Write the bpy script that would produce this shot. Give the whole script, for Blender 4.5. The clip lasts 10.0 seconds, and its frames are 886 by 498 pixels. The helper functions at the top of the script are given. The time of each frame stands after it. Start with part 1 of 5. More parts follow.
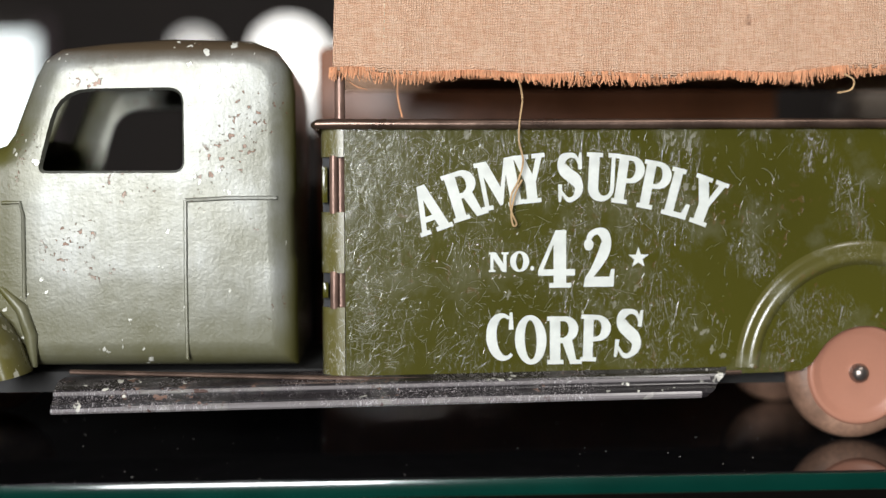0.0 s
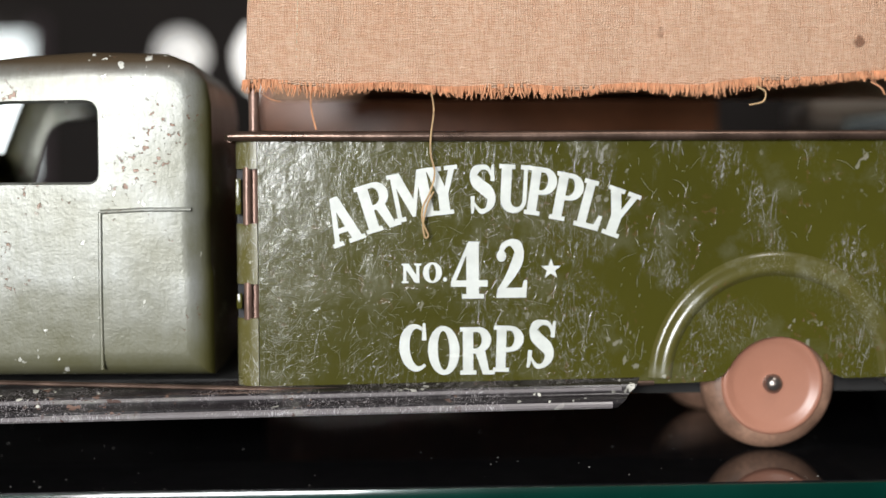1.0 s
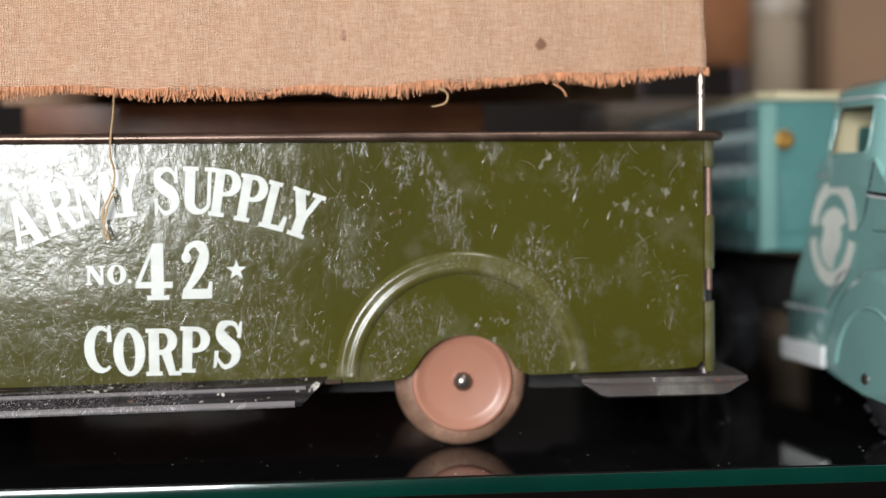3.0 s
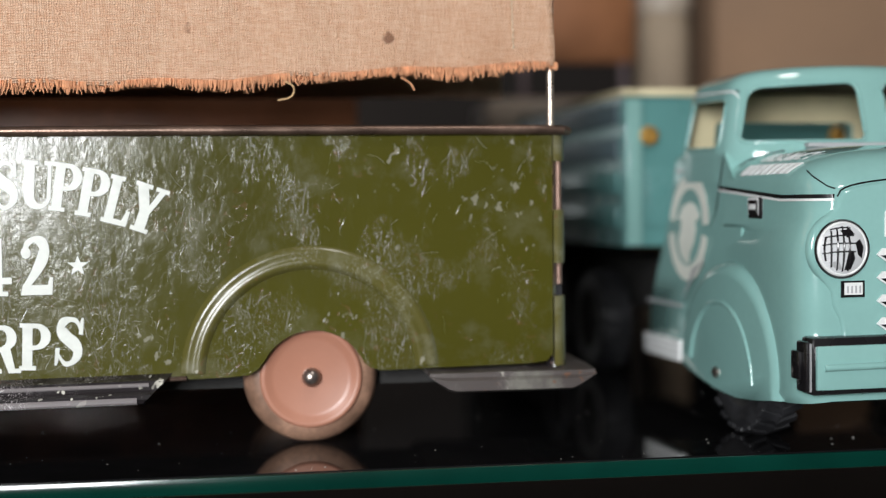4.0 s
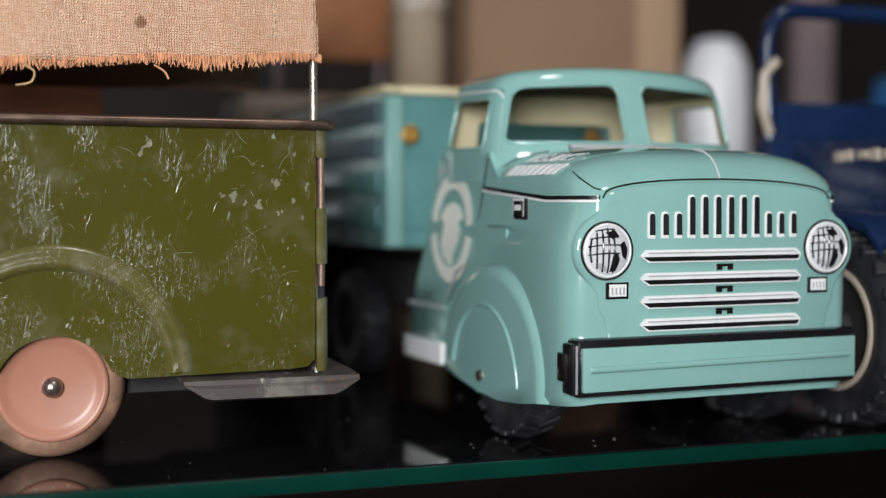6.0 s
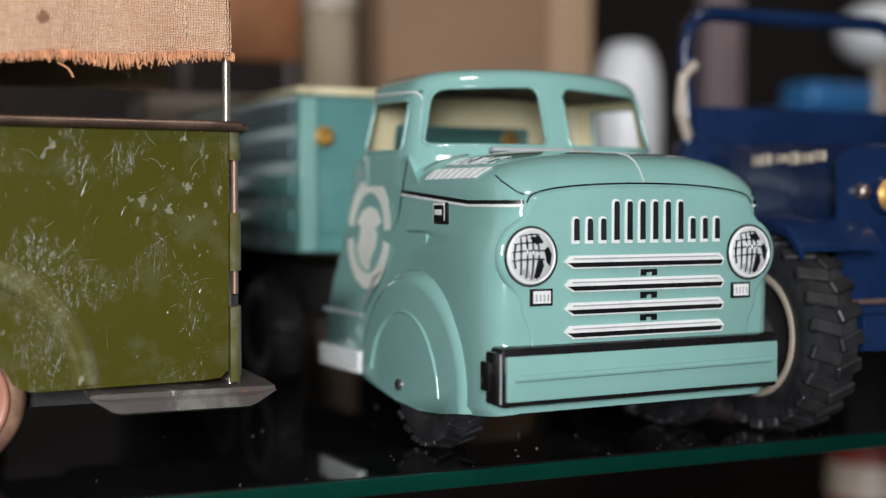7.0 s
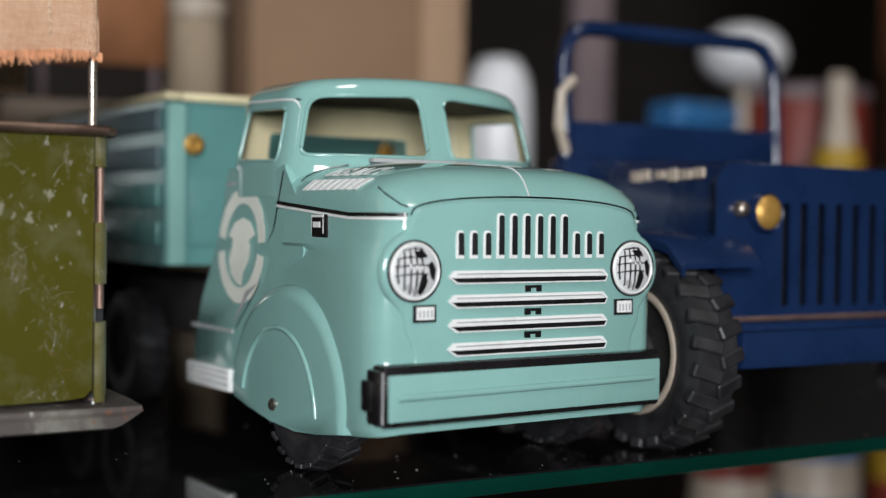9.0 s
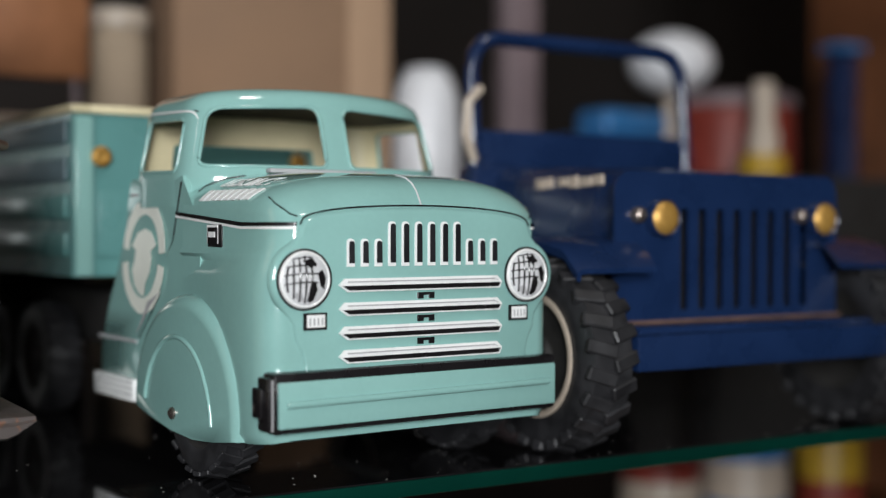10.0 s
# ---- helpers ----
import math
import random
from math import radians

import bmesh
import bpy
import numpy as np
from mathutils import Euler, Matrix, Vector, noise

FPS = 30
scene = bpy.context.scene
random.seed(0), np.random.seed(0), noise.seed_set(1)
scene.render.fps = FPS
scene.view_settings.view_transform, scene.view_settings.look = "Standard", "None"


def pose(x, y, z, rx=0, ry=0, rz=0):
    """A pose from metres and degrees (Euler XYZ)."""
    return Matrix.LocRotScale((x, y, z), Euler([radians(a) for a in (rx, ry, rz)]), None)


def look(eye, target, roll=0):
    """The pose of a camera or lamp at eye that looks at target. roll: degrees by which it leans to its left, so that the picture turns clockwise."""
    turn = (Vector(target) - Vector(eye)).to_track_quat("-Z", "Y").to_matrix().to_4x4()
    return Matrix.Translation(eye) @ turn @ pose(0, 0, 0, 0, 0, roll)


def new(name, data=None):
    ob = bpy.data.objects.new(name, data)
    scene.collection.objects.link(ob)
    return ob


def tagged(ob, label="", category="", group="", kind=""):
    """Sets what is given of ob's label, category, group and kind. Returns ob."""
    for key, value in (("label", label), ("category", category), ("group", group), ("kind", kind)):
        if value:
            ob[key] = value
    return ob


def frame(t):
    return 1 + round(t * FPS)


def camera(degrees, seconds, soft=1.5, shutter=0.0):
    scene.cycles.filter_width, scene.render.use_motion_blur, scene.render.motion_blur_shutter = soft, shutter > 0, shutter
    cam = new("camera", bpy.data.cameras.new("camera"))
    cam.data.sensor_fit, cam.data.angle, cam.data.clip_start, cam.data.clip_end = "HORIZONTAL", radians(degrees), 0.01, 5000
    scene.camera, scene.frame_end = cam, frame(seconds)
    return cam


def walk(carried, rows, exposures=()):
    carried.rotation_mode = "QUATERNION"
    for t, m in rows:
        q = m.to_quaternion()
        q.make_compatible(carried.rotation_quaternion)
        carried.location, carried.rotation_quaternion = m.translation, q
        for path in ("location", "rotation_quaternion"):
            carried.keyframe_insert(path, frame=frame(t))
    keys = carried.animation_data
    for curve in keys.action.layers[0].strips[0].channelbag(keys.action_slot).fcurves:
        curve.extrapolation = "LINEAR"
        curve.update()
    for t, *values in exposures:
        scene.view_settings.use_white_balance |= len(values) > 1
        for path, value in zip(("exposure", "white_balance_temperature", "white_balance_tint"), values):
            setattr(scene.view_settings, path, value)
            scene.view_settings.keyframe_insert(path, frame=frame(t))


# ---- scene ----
cam = camera(38.0, 10.0, soft=1.3)
PATH = [
    (0, (0.016, -0.409, 0.082), (0.122, 1.587, -0.003), -0.3),
    (0.5, (0.027, -0.411, 0.085), (0.132, 1.584, -0.001), -0.4),
    (1, (0.046, -0.413, 0.086), (0.141, 1.583, -0.001), -0.3),
    (1.5, (0.069, -0.415, 0.084), (0.148, 1.582, 0.01), -0.6),
    (2, (0.1, -0.417, 0.085), (0.139, 1.582, 0.019), -0.6),
    (2.5, (0.116, -0.421, 0.084), (0.224, 1.575, 0.015), -0.6),
    (4, (0.16, -0.424, 0.08), (0.434, 1.556, 0.008), -0.7),
    (4.5, (0.165, -0.423, 0.08), (0.531, 1.542, 0.009), -0.5),
    (5, (0.169, -0.42, 0.082), (0.619, 1.527, 0.01), -0.3),
    (5.5, (0.162, -0.414, 0.079), (0.74, 1.499, 0.0), -0.1),
    (6, (0.158, -0.405, 0.079), (0.818, 1.482, 0.007), -0.0),
    (7.5, (0.158, -0.385, 0.08), (1.017, 1.42, 0.014), 0.2),
    (8, (0.159, -0.376, 0.08), (1.064, 1.407, 0.023), 0.5),
    (8.5, (0.155, -0.37, 0.079), (1.088, 1.398, 0.028), 0.6),
    (9, (0.158, -0.376, 0.079), (1.152, 1.359, 0.035), 0.7),
    (9.5, (0.163, -0.384, 0.08), (1.192, 1.331, 0.048), 0.4),
    (10, (0.173, -0.392, 0.079), (1.219, 1.312, 0.049), 0.1),
]
walk(cam, [(t, look(eye, target, roll)) for t, eye, target, roll in PATH])
# one lens, wide open: near and far things are soft
cam.data.dof.use_dof = True
cam.data.dof.focus_distance = 0.400
cam.data.dof.aperture_fstop = 4.5

# ---- light: one tall window of the room, in front of the shelf and to its left ----
world = bpy.data.worlds.new("room_air")
scene.world = world
world.use_nodes = True
world.node_tree.nodes["Background"].inputs[0].default_value = (0.5, 0.48, 0.45, 1)
world.node_tree.nodes["Background"].inputs[1].default_value = 0.05


def area_lamp(name, eye, target, sx, sy, watts, color):
    data = bpy.data.lights.new(name, "AREA")
    data.shape, data.size, data.size_y, data.energy, data.color = "RECTANGLE", sx, sy, watts, color
    ob = new(name, data)
    ob.matrix_world = look(eye, target)
    return ob


area_lamp("window_light", (-0.28, -1.20, 0.29), (0.15, 0.0, 0.08), 0.36, 0.44, 21.5, (0.96, 0.98, 1.0))
# weak fill added from above; no fixture belongs to it
area_lamp("overhead_fill", (0.55, -0.95, 1.60), (0.40, 0.0, 0.05), 0.30, 0.30, 7, (1.0, 0.96, 0.92))


# ---- materials ----
def nodes_of(name):
    m = bpy.data.materials.new(name)
    m.use_nodes = True
    nt = m.node_tree
    return m, nt, nt.nodes["Principled BSDF"]


def tex(nt, kind, scale, stretch=(1, 1, 1), turn=(0, 0, 0), **kw):
    co = nt.nodes.new("ShaderNodeTexCoord")
    mp = nt.nodes.new("ShaderNodeMapping")
    if any(turn):  # turned first, then stretched
        mp.vector_type = "TEXTURE"
        stretch = tuple(1.0 / c for c in stretch)
    mp.inputs["Scale"].default_value = stretch
    mp.inputs["Rotation"].default_value = turn
    nt.links.new(co.outputs["Object"], mp.inputs[0])
    t = nt.nodes.new(kind)
    nt.links.new(mp.outputs[0], t.inputs["Vector"])
    t.inputs["Scale"].default_value = scale
    for k, v in kw.items():
        t.inputs[k].default_value = v
    return t


def ramp(nt, src, a, b, lo=0.0, hi=1.0):
    r = nt.nodes.new("ShaderNodeMapRange")
    r.inputs[1].default_value, r.inputs[2].default_value = a, b
    r.inputs[3].default_value, r.inputs[4].default_value = lo, hi
    nt.links.new(src, r.inputs[0])
    return r.outputs[0]


def mul(nt, a, b, op="MULTIPLY"):
    n = nt.nodes.new("ShaderNodeMath")
    n.operation = op
    for k, v in enumerate((a, b)):
        if isinstance(v, (int, float)):
            n.inputs[k].default_value = v
        else:
            nt.links.new(v, n.inputs[k])
    return n.outputs[0]


def mix(nt, fac, a, b):
    n = nt.nodes.new("ShaderNodeMix")
    n.data_type = "RGBA"
    if isinstance(fac, (int, float)):
        n.inputs[0].default_value = fac
    else:
        nt.links.new(fac, n.inputs[0])
    for k, v in ((6, a), (7, b)):
        if isinstance(v, tuple):
            n.inputs[k].default_value = (*v, 1)
        else:
            nt.links.new(v, n.inputs[k])
    return n.outputs[2]


def bump(nt, b, height, strength, dist):
    n = nt.nodes.new("ShaderNodeBump")
    n.inputs["Strength"].default_value, n.inputs["Distance"].default_value = strength, dist
    nt.links.new(height, n.inputs["Height"])
    nt.links.new(n.outputs[0], b.inputs["Normal"])


def surface(name, color, rough=0.5, metal=0.0, vary=0.15, scale=60, fine=900, rel=0.15, coat=0.0):
    """Plain surface with mottling at two scales, a little relief and uneven gloss."""
    m, nt, b = nodes_of(name)
    big = tex(nt, "ShaderNodeTexNoise", scale, Detail=4.0)
    small = tex(nt, "ShaderNodeTexNoise", fine, Detail=3.0)
    dark = tuple(c * (1 - vary) for c in color)
    light = tuple(min(1, c * (1 + vary)) for c in color)
    c1 = mix(nt, ramp(nt, big.outputs[0], 0.3, 0.7), dark, light)
    c2 = mix(nt, ramp(nt, small.outputs[0], 0.35, 0.65, 0, vary), c1, tuple(c * 0.6 for c in color))
    nt.links.new(c2, b.inputs["Base Color"])
    nt.links.new(ramp(nt, big.outputs[0], 0.3, 0.7, max(0.02, rough * 0.8), min(1, rough * 1.2)), b.inputs["Roughness"])
    b.inputs["Metallic"].default_value = metal
    b.inputs["Coat Weight"].default_value = coat
    b.inputs["Coat Roughness"].default_value = 0.06
    if rel:
        bump(nt, b, small.outputs[0], rel, 0.0003)
    return m


def worn_paint(name, color, rough, scratch, chips, haze, bare=(0.42, 0.42, 0.38), rust=(0.16, 0.07, 0.035), rel=0.12):
    """Old enamel on tin: hazed patches, hair scratches in several ways, chips to metal and rust."""
    m, nt, b = nodes_of(name)
    patch = tex(nt, "ShaderNodeTexNoise", 48, Detail=7.0, Roughness=0.62)
    fade = tex(nt, "ShaderNodeTexNoise", 9, Detail=2.0)
    col = mix(nt, ramp(nt, fade.outputs[0], 0.3, 0.7), tuple(c * 0.86 for c in color), tuple(c * 1.14 for c in color))
    hz = mul(nt, ramp(nt, patch.outputs[0], 0.52, 0.74), haze)
    col = mix(nt, hz, col, (0.34, 0.34, 0.28))
    lines = None
    for k, (ang, sc, st) in enumerate(((0.22, 1000, 8), (-0.25, 1150, 9), (1.0, 1000, 6), (0.06, 1200, 12), (-0.7, 1100, 7), (0.12, 950, 10))):
        n = tex(nt, "ShaderNodeTexNoise", sc, (1, 1, 1.0 / st), (0, ang, 0), Detail=2.0, Distortion=2.2)
        n2 = ramp(nt, n.outputs[0], 0.645, 0.71)
        lines = n2 if lines is None else mul(nt, lines, n2, "MAXIMUM")
    where = tex(nt, "ShaderNodeTexNoise", 42, (1, 1, 0.7), Detail=4.0)
    co = nt.nodes.new("ShaderNodeTexCoord")
    xyz = nt.nodes.new("ShaderNodeSeparateXYZ")
    nt.links.new(co.outputs["Object"], xyz.inputs[0])
    handled = mul(nt, where.outputs[0], ramp(nt, xyz.outputs[0], 0.0, 0.26, 0.05, -0.055), "ADD")  # rubbed most near the cab end
    lines = mul(nt, mul(nt, lines, ramp(nt, handled, 0.46, 0.58)), scratch)
    col = mix(nt, lines, col, bare)
    dots = tex(nt, "ShaderNodeTexNoise", 420, Detail=2.0)
    dw = tex(nt, "ShaderNodeTexNoise", 45, Detail=2.0)
    chip = mul(nt, mul(nt, ramp(nt, dots.outputs[0], 0.60, 0.63), ramp(nt, dw.outputs[0], 0.52, 0.60)), chips)
    col = mix(nt, chip, col, rust)
    dots2 = tex(nt, "ShaderNodeTexNoise", 330, (1, 1, 0.7), (0, 0.3, 0), Detail=2.0)
    dw2 = tex(nt, "ShaderNodeTexNoise", 38, (1, 1, 1), (0.4, 0.2, 0), Detail=2.0)
    pale = mul(nt, mul(nt, ramp(nt, dots2.outputs[0], 0.63, 0.655), ramp(nt, dw2.outputs[0], 0.53, 0.60)), chips)
    col = mix(nt, pale, col, (0.62, 0.60, 0.52))
    nt.links.new(col, b.inputs["Base Color"])
    r = mul(nt, ramp(nt, patch.outputs[0], 0.3, 0.75, rough * 0.8, rough * 1.35), mul(nt, lines, 0.1), "ADD")
    nt.links.new(r, b.inputs["Roughness"])
    b.inputs["Coat Weight"].default_value = 0.12
    b.inputs["Coat Roughness"].default_value = 0.2
    grain = tex(nt, "ShaderNodeTexNoise", 650, Detail=3.0)
    fine = tex(nt, "ShaderNodeTexNoise", 170, (1, 1, 0.6), Detail=4.0)
    dents = mul(nt, mul(nt, patch.outputs[0], 2.8), mul(nt, fine.outputs[0], 1.2), "ADD")
    bump(nt, b, mul(nt, mul(nt, mul(nt, grain.outputs[0], 0.18), dents, "ADD"), mul(nt, mul(nt, lines, -1.0), mul(nt, chip, -1.2), "ADD"), "ADD"), rel, 0.0004)
    return m


def rubbed_tin(name):
    """Olive enamel rubbed through to dull silvery tin on the flats of the cab; paint stays at its edges, chips and rust spots all over."""
    m, nt, b = nodes_of(name)
    co = nt.nodes.new("ShaderNodeTexCoord")
    xyz = nt.nodes.new("ShaderNodeSeparateXYZ")
    nt.links.new(co.outputs["Object"], xyz.inputs[0])
    x, z = xyz.outputs[0], xyz.outputs[2]
    cloud = tex(nt, "ShaderNodeTexNoise", 40, Detail=6.0, Roughness=0.6)
    brush = tex(nt, "ShaderNodeTexNoise", 900, (1.0, 1, 0.16), Detail=3.0)
    grain = tex(nt, "ShaderNodeTexNoise", 1100, Detail=2.0)
    flats = mul(nt, mul(nt, ramp(nt, x, -0.100, -0.088), ramp(nt, x, -0.0095, -0.0140)), mul(nt, ramp(nt, z, 0.030, 0.060, 0.25, 1.0), ramp(nt, z, 0.1285, 0.1235)))
    rub = mul(nt, flats, ramp(nt, cloud.outputs[0], 0.30, 0.62, 0.30, 1.0))
    rub = mul(nt, rub, ramp(nt, brush.outputs[0], 0.3, 0.6, 0.86, 1.0))
    paint = mix(nt, ramp(nt, z, 0.1215, 0.1260), (0.085, 0.078, 0.018), (0.075, 0.052, 0.030))
    col = mix(nt, rub, paint, (0.31, 0.315, 0.29))
    dots = tex(nt, "ShaderNodeTexNoise", 560, Detail=3.0)
    spread = tex(nt, "ShaderNodeTexNoise", 45, Detail=2.0)
    rust = mul(nt, mul(nt, ramp(nt, dots.outputs[0], 0.615, 0.65), ramp(nt, mul(nt, spread.outputs[0], ramp(nt, z, 0.05, 0.125, -0.05, 0.06), "ADD"), 0.54, 0.60)), 0.85)
    col = mix(nt, rust, col, (0.15, 0.075, 0.045))
    dots2 = tex(nt, "ShaderNodeTexNoise", 330, (1, 1, 0.7), (0, 0.3, 0), Detail=4.0)
    spread2 = tex(nt, "ShaderNodeTexNoise", 38, (1, 1, 1), (0.4, 0.2, 0), Detail=2.0)
    chip = mul(nt, ramp(nt, dots2.outputs[0], 0.645, 0.665), ramp(nt, spread2.outputs[0], 0.53, 0.58))
    col = mix(nt, chip, col, (0.70, 0.69, 0.62))
    nt.links.new(col, b.inputs["Base Color"])
    nt.links.new(mul(nt, rub, 0.45), b.inputs["Metallic"])
    nt.links.new(ramp(nt, cloud.outputs[0], 0.3, 0.7, 0.34, 0.48), b.inputs["Roughness"])
    relief = mul(nt, mul(nt, mul(nt, cloud.outputs[0], 2.4), mul(nt, grain.outputs[0], 0.35), "ADD"), mul(nt, mul(nt, chip, 0.6), mul(nt, rust, -0.8), "ADD"), "ADD")
    bump(nt, b, relief, 0.45, 0.0004)
    return m


def canvas(name):
    """Coarse plain-woven cotton: crossing threads as colour and relief, with brown spots."""
    m, nt, b = nodes_of(name)
    wx = tex(nt, "ShaderNodeTexWave", 400, Distortion=7.0, Detail=3.0)
    wx.bands_direction = "X"
    wx.inputs["Detail Scale"].default_value = 1.2
    wz = tex(nt, "ShaderNodeTexWave", 400, Distortion=7.0, Detail=3.0)
    wz.bands_direction = "Z"
    wz.inputs["Detail Scale"].default_value = 1.2
    weave = mul(nt, wx.outputs["Fac"], wz.outputs["Fac"], "ADD")
    slub = tex(nt, "ShaderNodeTexNoise", 1500, (0.14, 1, 1), Detail=2.0)
    slub2 = tex(nt, "ShaderNodeTexNoise", 1500, (1, 1, 0.14), Detail=2.0)
    both = mul(nt, slub.outputs[0], slub2.outputs[0], "ADD")
    col = mix(nt, ramp(nt, weave, 0.3, 1.6), (0.56, 0.305, 0.185), (0.74, 0.45, 0.30))
    col = mix(nt, ramp(nt, both, 0.8, 1.3, 0, 0.8), col, (0.80, 0.56, 0.40))
    soil = tex(nt, "ShaderNodeTexNoise", 14, Detail=3.0)
    col = mix(nt, ramp(nt, soil.outputs[0], 0.5, 0.75, 0, 0.45), col, (0.56, 0.30, 0.17))
    spot = tex(nt, "ShaderNodeTexVoronoi", 34, Randomness=1.0)
    sn = tex(nt, "ShaderNodeTexNoise", 300, Detail=2.0)
    d = mul(nt, spot.outputs["Distance"], mul(nt, sn.outputs[0], 0.16), "ADD")
    col = mix(nt, ramp(nt, d, 0.155, 0.125, 0, 0.8), col, (0.22, 0.10, 0.06))
    nt.links.new(col, b.inputs["Base Color"])
    b.inputs["Roughness"].default_value = 0.95
    b.inputs["Specular IOR Level"].default_value = 0.15
    bump(nt, b, mul(nt, weave, both, "ADD"), 0.7, 0.0005)
    return m


def glowing(name, color, strength):
    m, nt, b = nodes_of(name)
    b.inputs["Base Color"].default_value = (*color, 1)
    b.inputs["Emission Color"].default_value = (*color, 1)
    b.inputs["Emission Strength"].default_value = strength
    return m


OLIVE = worn_paint("olive_box_enamel", (0.060, 0.056, 0.008), 0.15, 0.28, 0.25, 0.16, rel=0.42)
OLIVE_CAB = rubbed_tin("olive_cab_enamel")
ROOFWORN = worn_paint("brown_worn_roof", (0.085, 0.062, 0.040), 0.34, 0.5, 1.0, 0.5)
BEAD = worn_paint("rubbed_bead_enamel", (0.088, 0.079, 0.020), 0.22, 0.45, 0.4, 0.45)
OLIVE_EDGE = worn_paint("olive_edge_enamel", (0.12, 0.105, 0.03), 0.3, 0.9, 0.6, 0.6)
RAILMETAL = surface("brown_steel", (0.16, 0.105, 0.08), 0.32, 0.75, 0.35, 90, 700)
EDGEMETAL = worn_paint("rubbed_lit_edge", (0.20, 0.18, 0.18), 0.25, 0.9, 1.0, 0.8, bare=(0.5, 0.47, 0.47), rust=(0.10, 0.06, 0.05))
PINMETAL = surface("dull_copper_pin", (0.25, 0.155, 0.12), 0.4, 0.5, 0.2, 150, 900)
POSTMETAL = surface("bright_wire", (0.55, 0.46, 0.38), 0.3, 0.8, 0.2, 120, 900)
RUNBOARD = worn_paint("black_board_enamel", (0.018, 0.015, 0.016), 0.26, 0.7, 0.9, 0.10, bare=(0.42, 0.38, 0.38), rust=(0.2, 0.12, 0.09))
DUSTY = worn_paint("dusty_black_enamel", (0.075, 0.062, 0.058), 0.4, 0.8, 0.7, 0.5, bare=(0.42, 0.38, 0.36))
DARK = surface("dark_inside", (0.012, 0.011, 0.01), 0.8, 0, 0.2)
WHEELBROWN = surface("brown_wheel_enamel", (0.42, 0.19, 0.125), 0.34, 0.0, 0.05, 40, 800, 0.05)
WHEELRIM = surface("worn_brown_tyre", (0.29, 0.165, 0.11), 0.45, 0.0, 0.5, 90, 600, 0.3)
SCRATCH = surface("scratched_bare_tin", (0.50, 0.50, 0.44), 0.32, 0.55, 0.3, 300, 2000, 0.0)
STEEL = surface("dull_steel_knob", (0.33, 0.28, 0.25), 0.3, 0.9, 0.2, 200, 900)
LETTER = surface("aged_white_ink", (0.66, 0.68, 0.63), 0.45, 0, 0.16, 110, 500, 0.1)
CANVAS = canvas("aged_canvas")
THREAD = surface("tan_thread", (0.66, 0.31, 0.16), 0.9, 0, 0.3, 300, 2000, 0.4)
TWINE = surface("tan_twine", (0.50, 0.33, 0.17), 0.9, 0, 0.3, 300, 2000, 0.4)
STITCH = surface("pale_stitch", (0.68, 0.54, 0.38), 0.9, 0, 0.2, 300, 2000, 0.4)
TEAL = surface("teal_litho_enamel", (0.246, 0.452, 0.420), 0.11, 0.0, 0.06, 25, 500, 0.02, coat=1.0)
# the same teal made darker, to carry the shade on the cargo bed
TEAL_SHADED = surface("teal_shaded_enamel", (0.10, 0.25, 0.24), 0.3, 0.0, 0.08, 30, 500, 0.03, coat=0.4)
SLATE = surface("slate_blue_enamel", (0.10, 0.15, 0.17), 0.4, 0, 0.1)
LINING = surface("shaded_roof_lining", (0.055, 0.040, 0.028), 0.6, 0, 0.2)
CREAM = surface("cream_lining", (0.66, 0.58, 0.37), 0.5, 0, 0.08)
INK_BLACK = surface("black_litho_ink", (0.010, 0.009, 0.010), 0.28, 0, 0.1, coat=0.3)
INK_WHITE = surface("white_litho_ink", (0.80, 0.81, 0.80), 0.3, 0, 0.05, coat=0.3)
INK_PALE = surface("pale_grey_litho_ink", (0.62, 0.63, 0.64), 0.25, 0, 0.1, coat=0.5)
INK_GREY = surface("grey_litho_ink", (0.40, 0.40, 0.41), 0.3, 0, 0.05, coat=0.3)
EMBLEM_WHITE = surface("pale_emblem_ink", (0.80, 0.82, 0.74), 0.4, 0, 0.10)
BRASS = surface("brass", (0.46, 0.26, 0.06), 0.42, 0.5, 0.25)
RUBBER = surface("black_rubber", (0.018, 0.018, 0.020), 0.5, 0, 0.4, 120, 900, 0.3)
NAVY = surface("navy_enamel", (0.007, 0.020, 0.066), 0.28, 0.0, 0.15, 40, 600, 0.05, coat=0.4)
SLOT = surface("black_recess", (0.006, 0.006, 0.008), 0.6, 0, 0.1)
IVORY = surface("ivory_rim", (0.50, 0.42, 0.34), 0.45, 0, 0.1)
CARD = surface("brown_cardboard", (0.28, 0.172, 0.105), 0.85, 0, 0.12, 12, 300)
CARD_LIT = surface("lit_cardboard", (0.42, 0.275, 0.175), 0.85, 0, 0.12, 12, 300)
TUBE = surface("buff_paper", (0.38, 0.295, 0.21), 0.8, 0, 0.12, 20, 300)
ORANGEWOOD = surface("orange_brown_canvas", (0.36, 0.15, 0.065), 0.5, 0, 0.3, 25, 200)
WOOD = surface("dark_varnished_wood", (0.20, 0.075, 0.032), 0.4, 0, 0.4, 18, 200)
WHITE = surface("white_china", (0.82, 0.83, 0.86), 0.3, 0, 0.05)
MAUVE = surface("mauve_paint", (0.20, 0.15, 0.16), 0.6, 0, 0.15)
BLUE = surface("sky_blue_paint", (0.03, 0.15, 0.36), 0.4, 0, 0.2)
RED = surface("red_paint", (0.20, 0.028, 0.018), 0.45, 0, 0.25)
YELLOW = surface("yellow_paint", (0.42, 0.26, 0.02), 0.45, 0, 0.2)
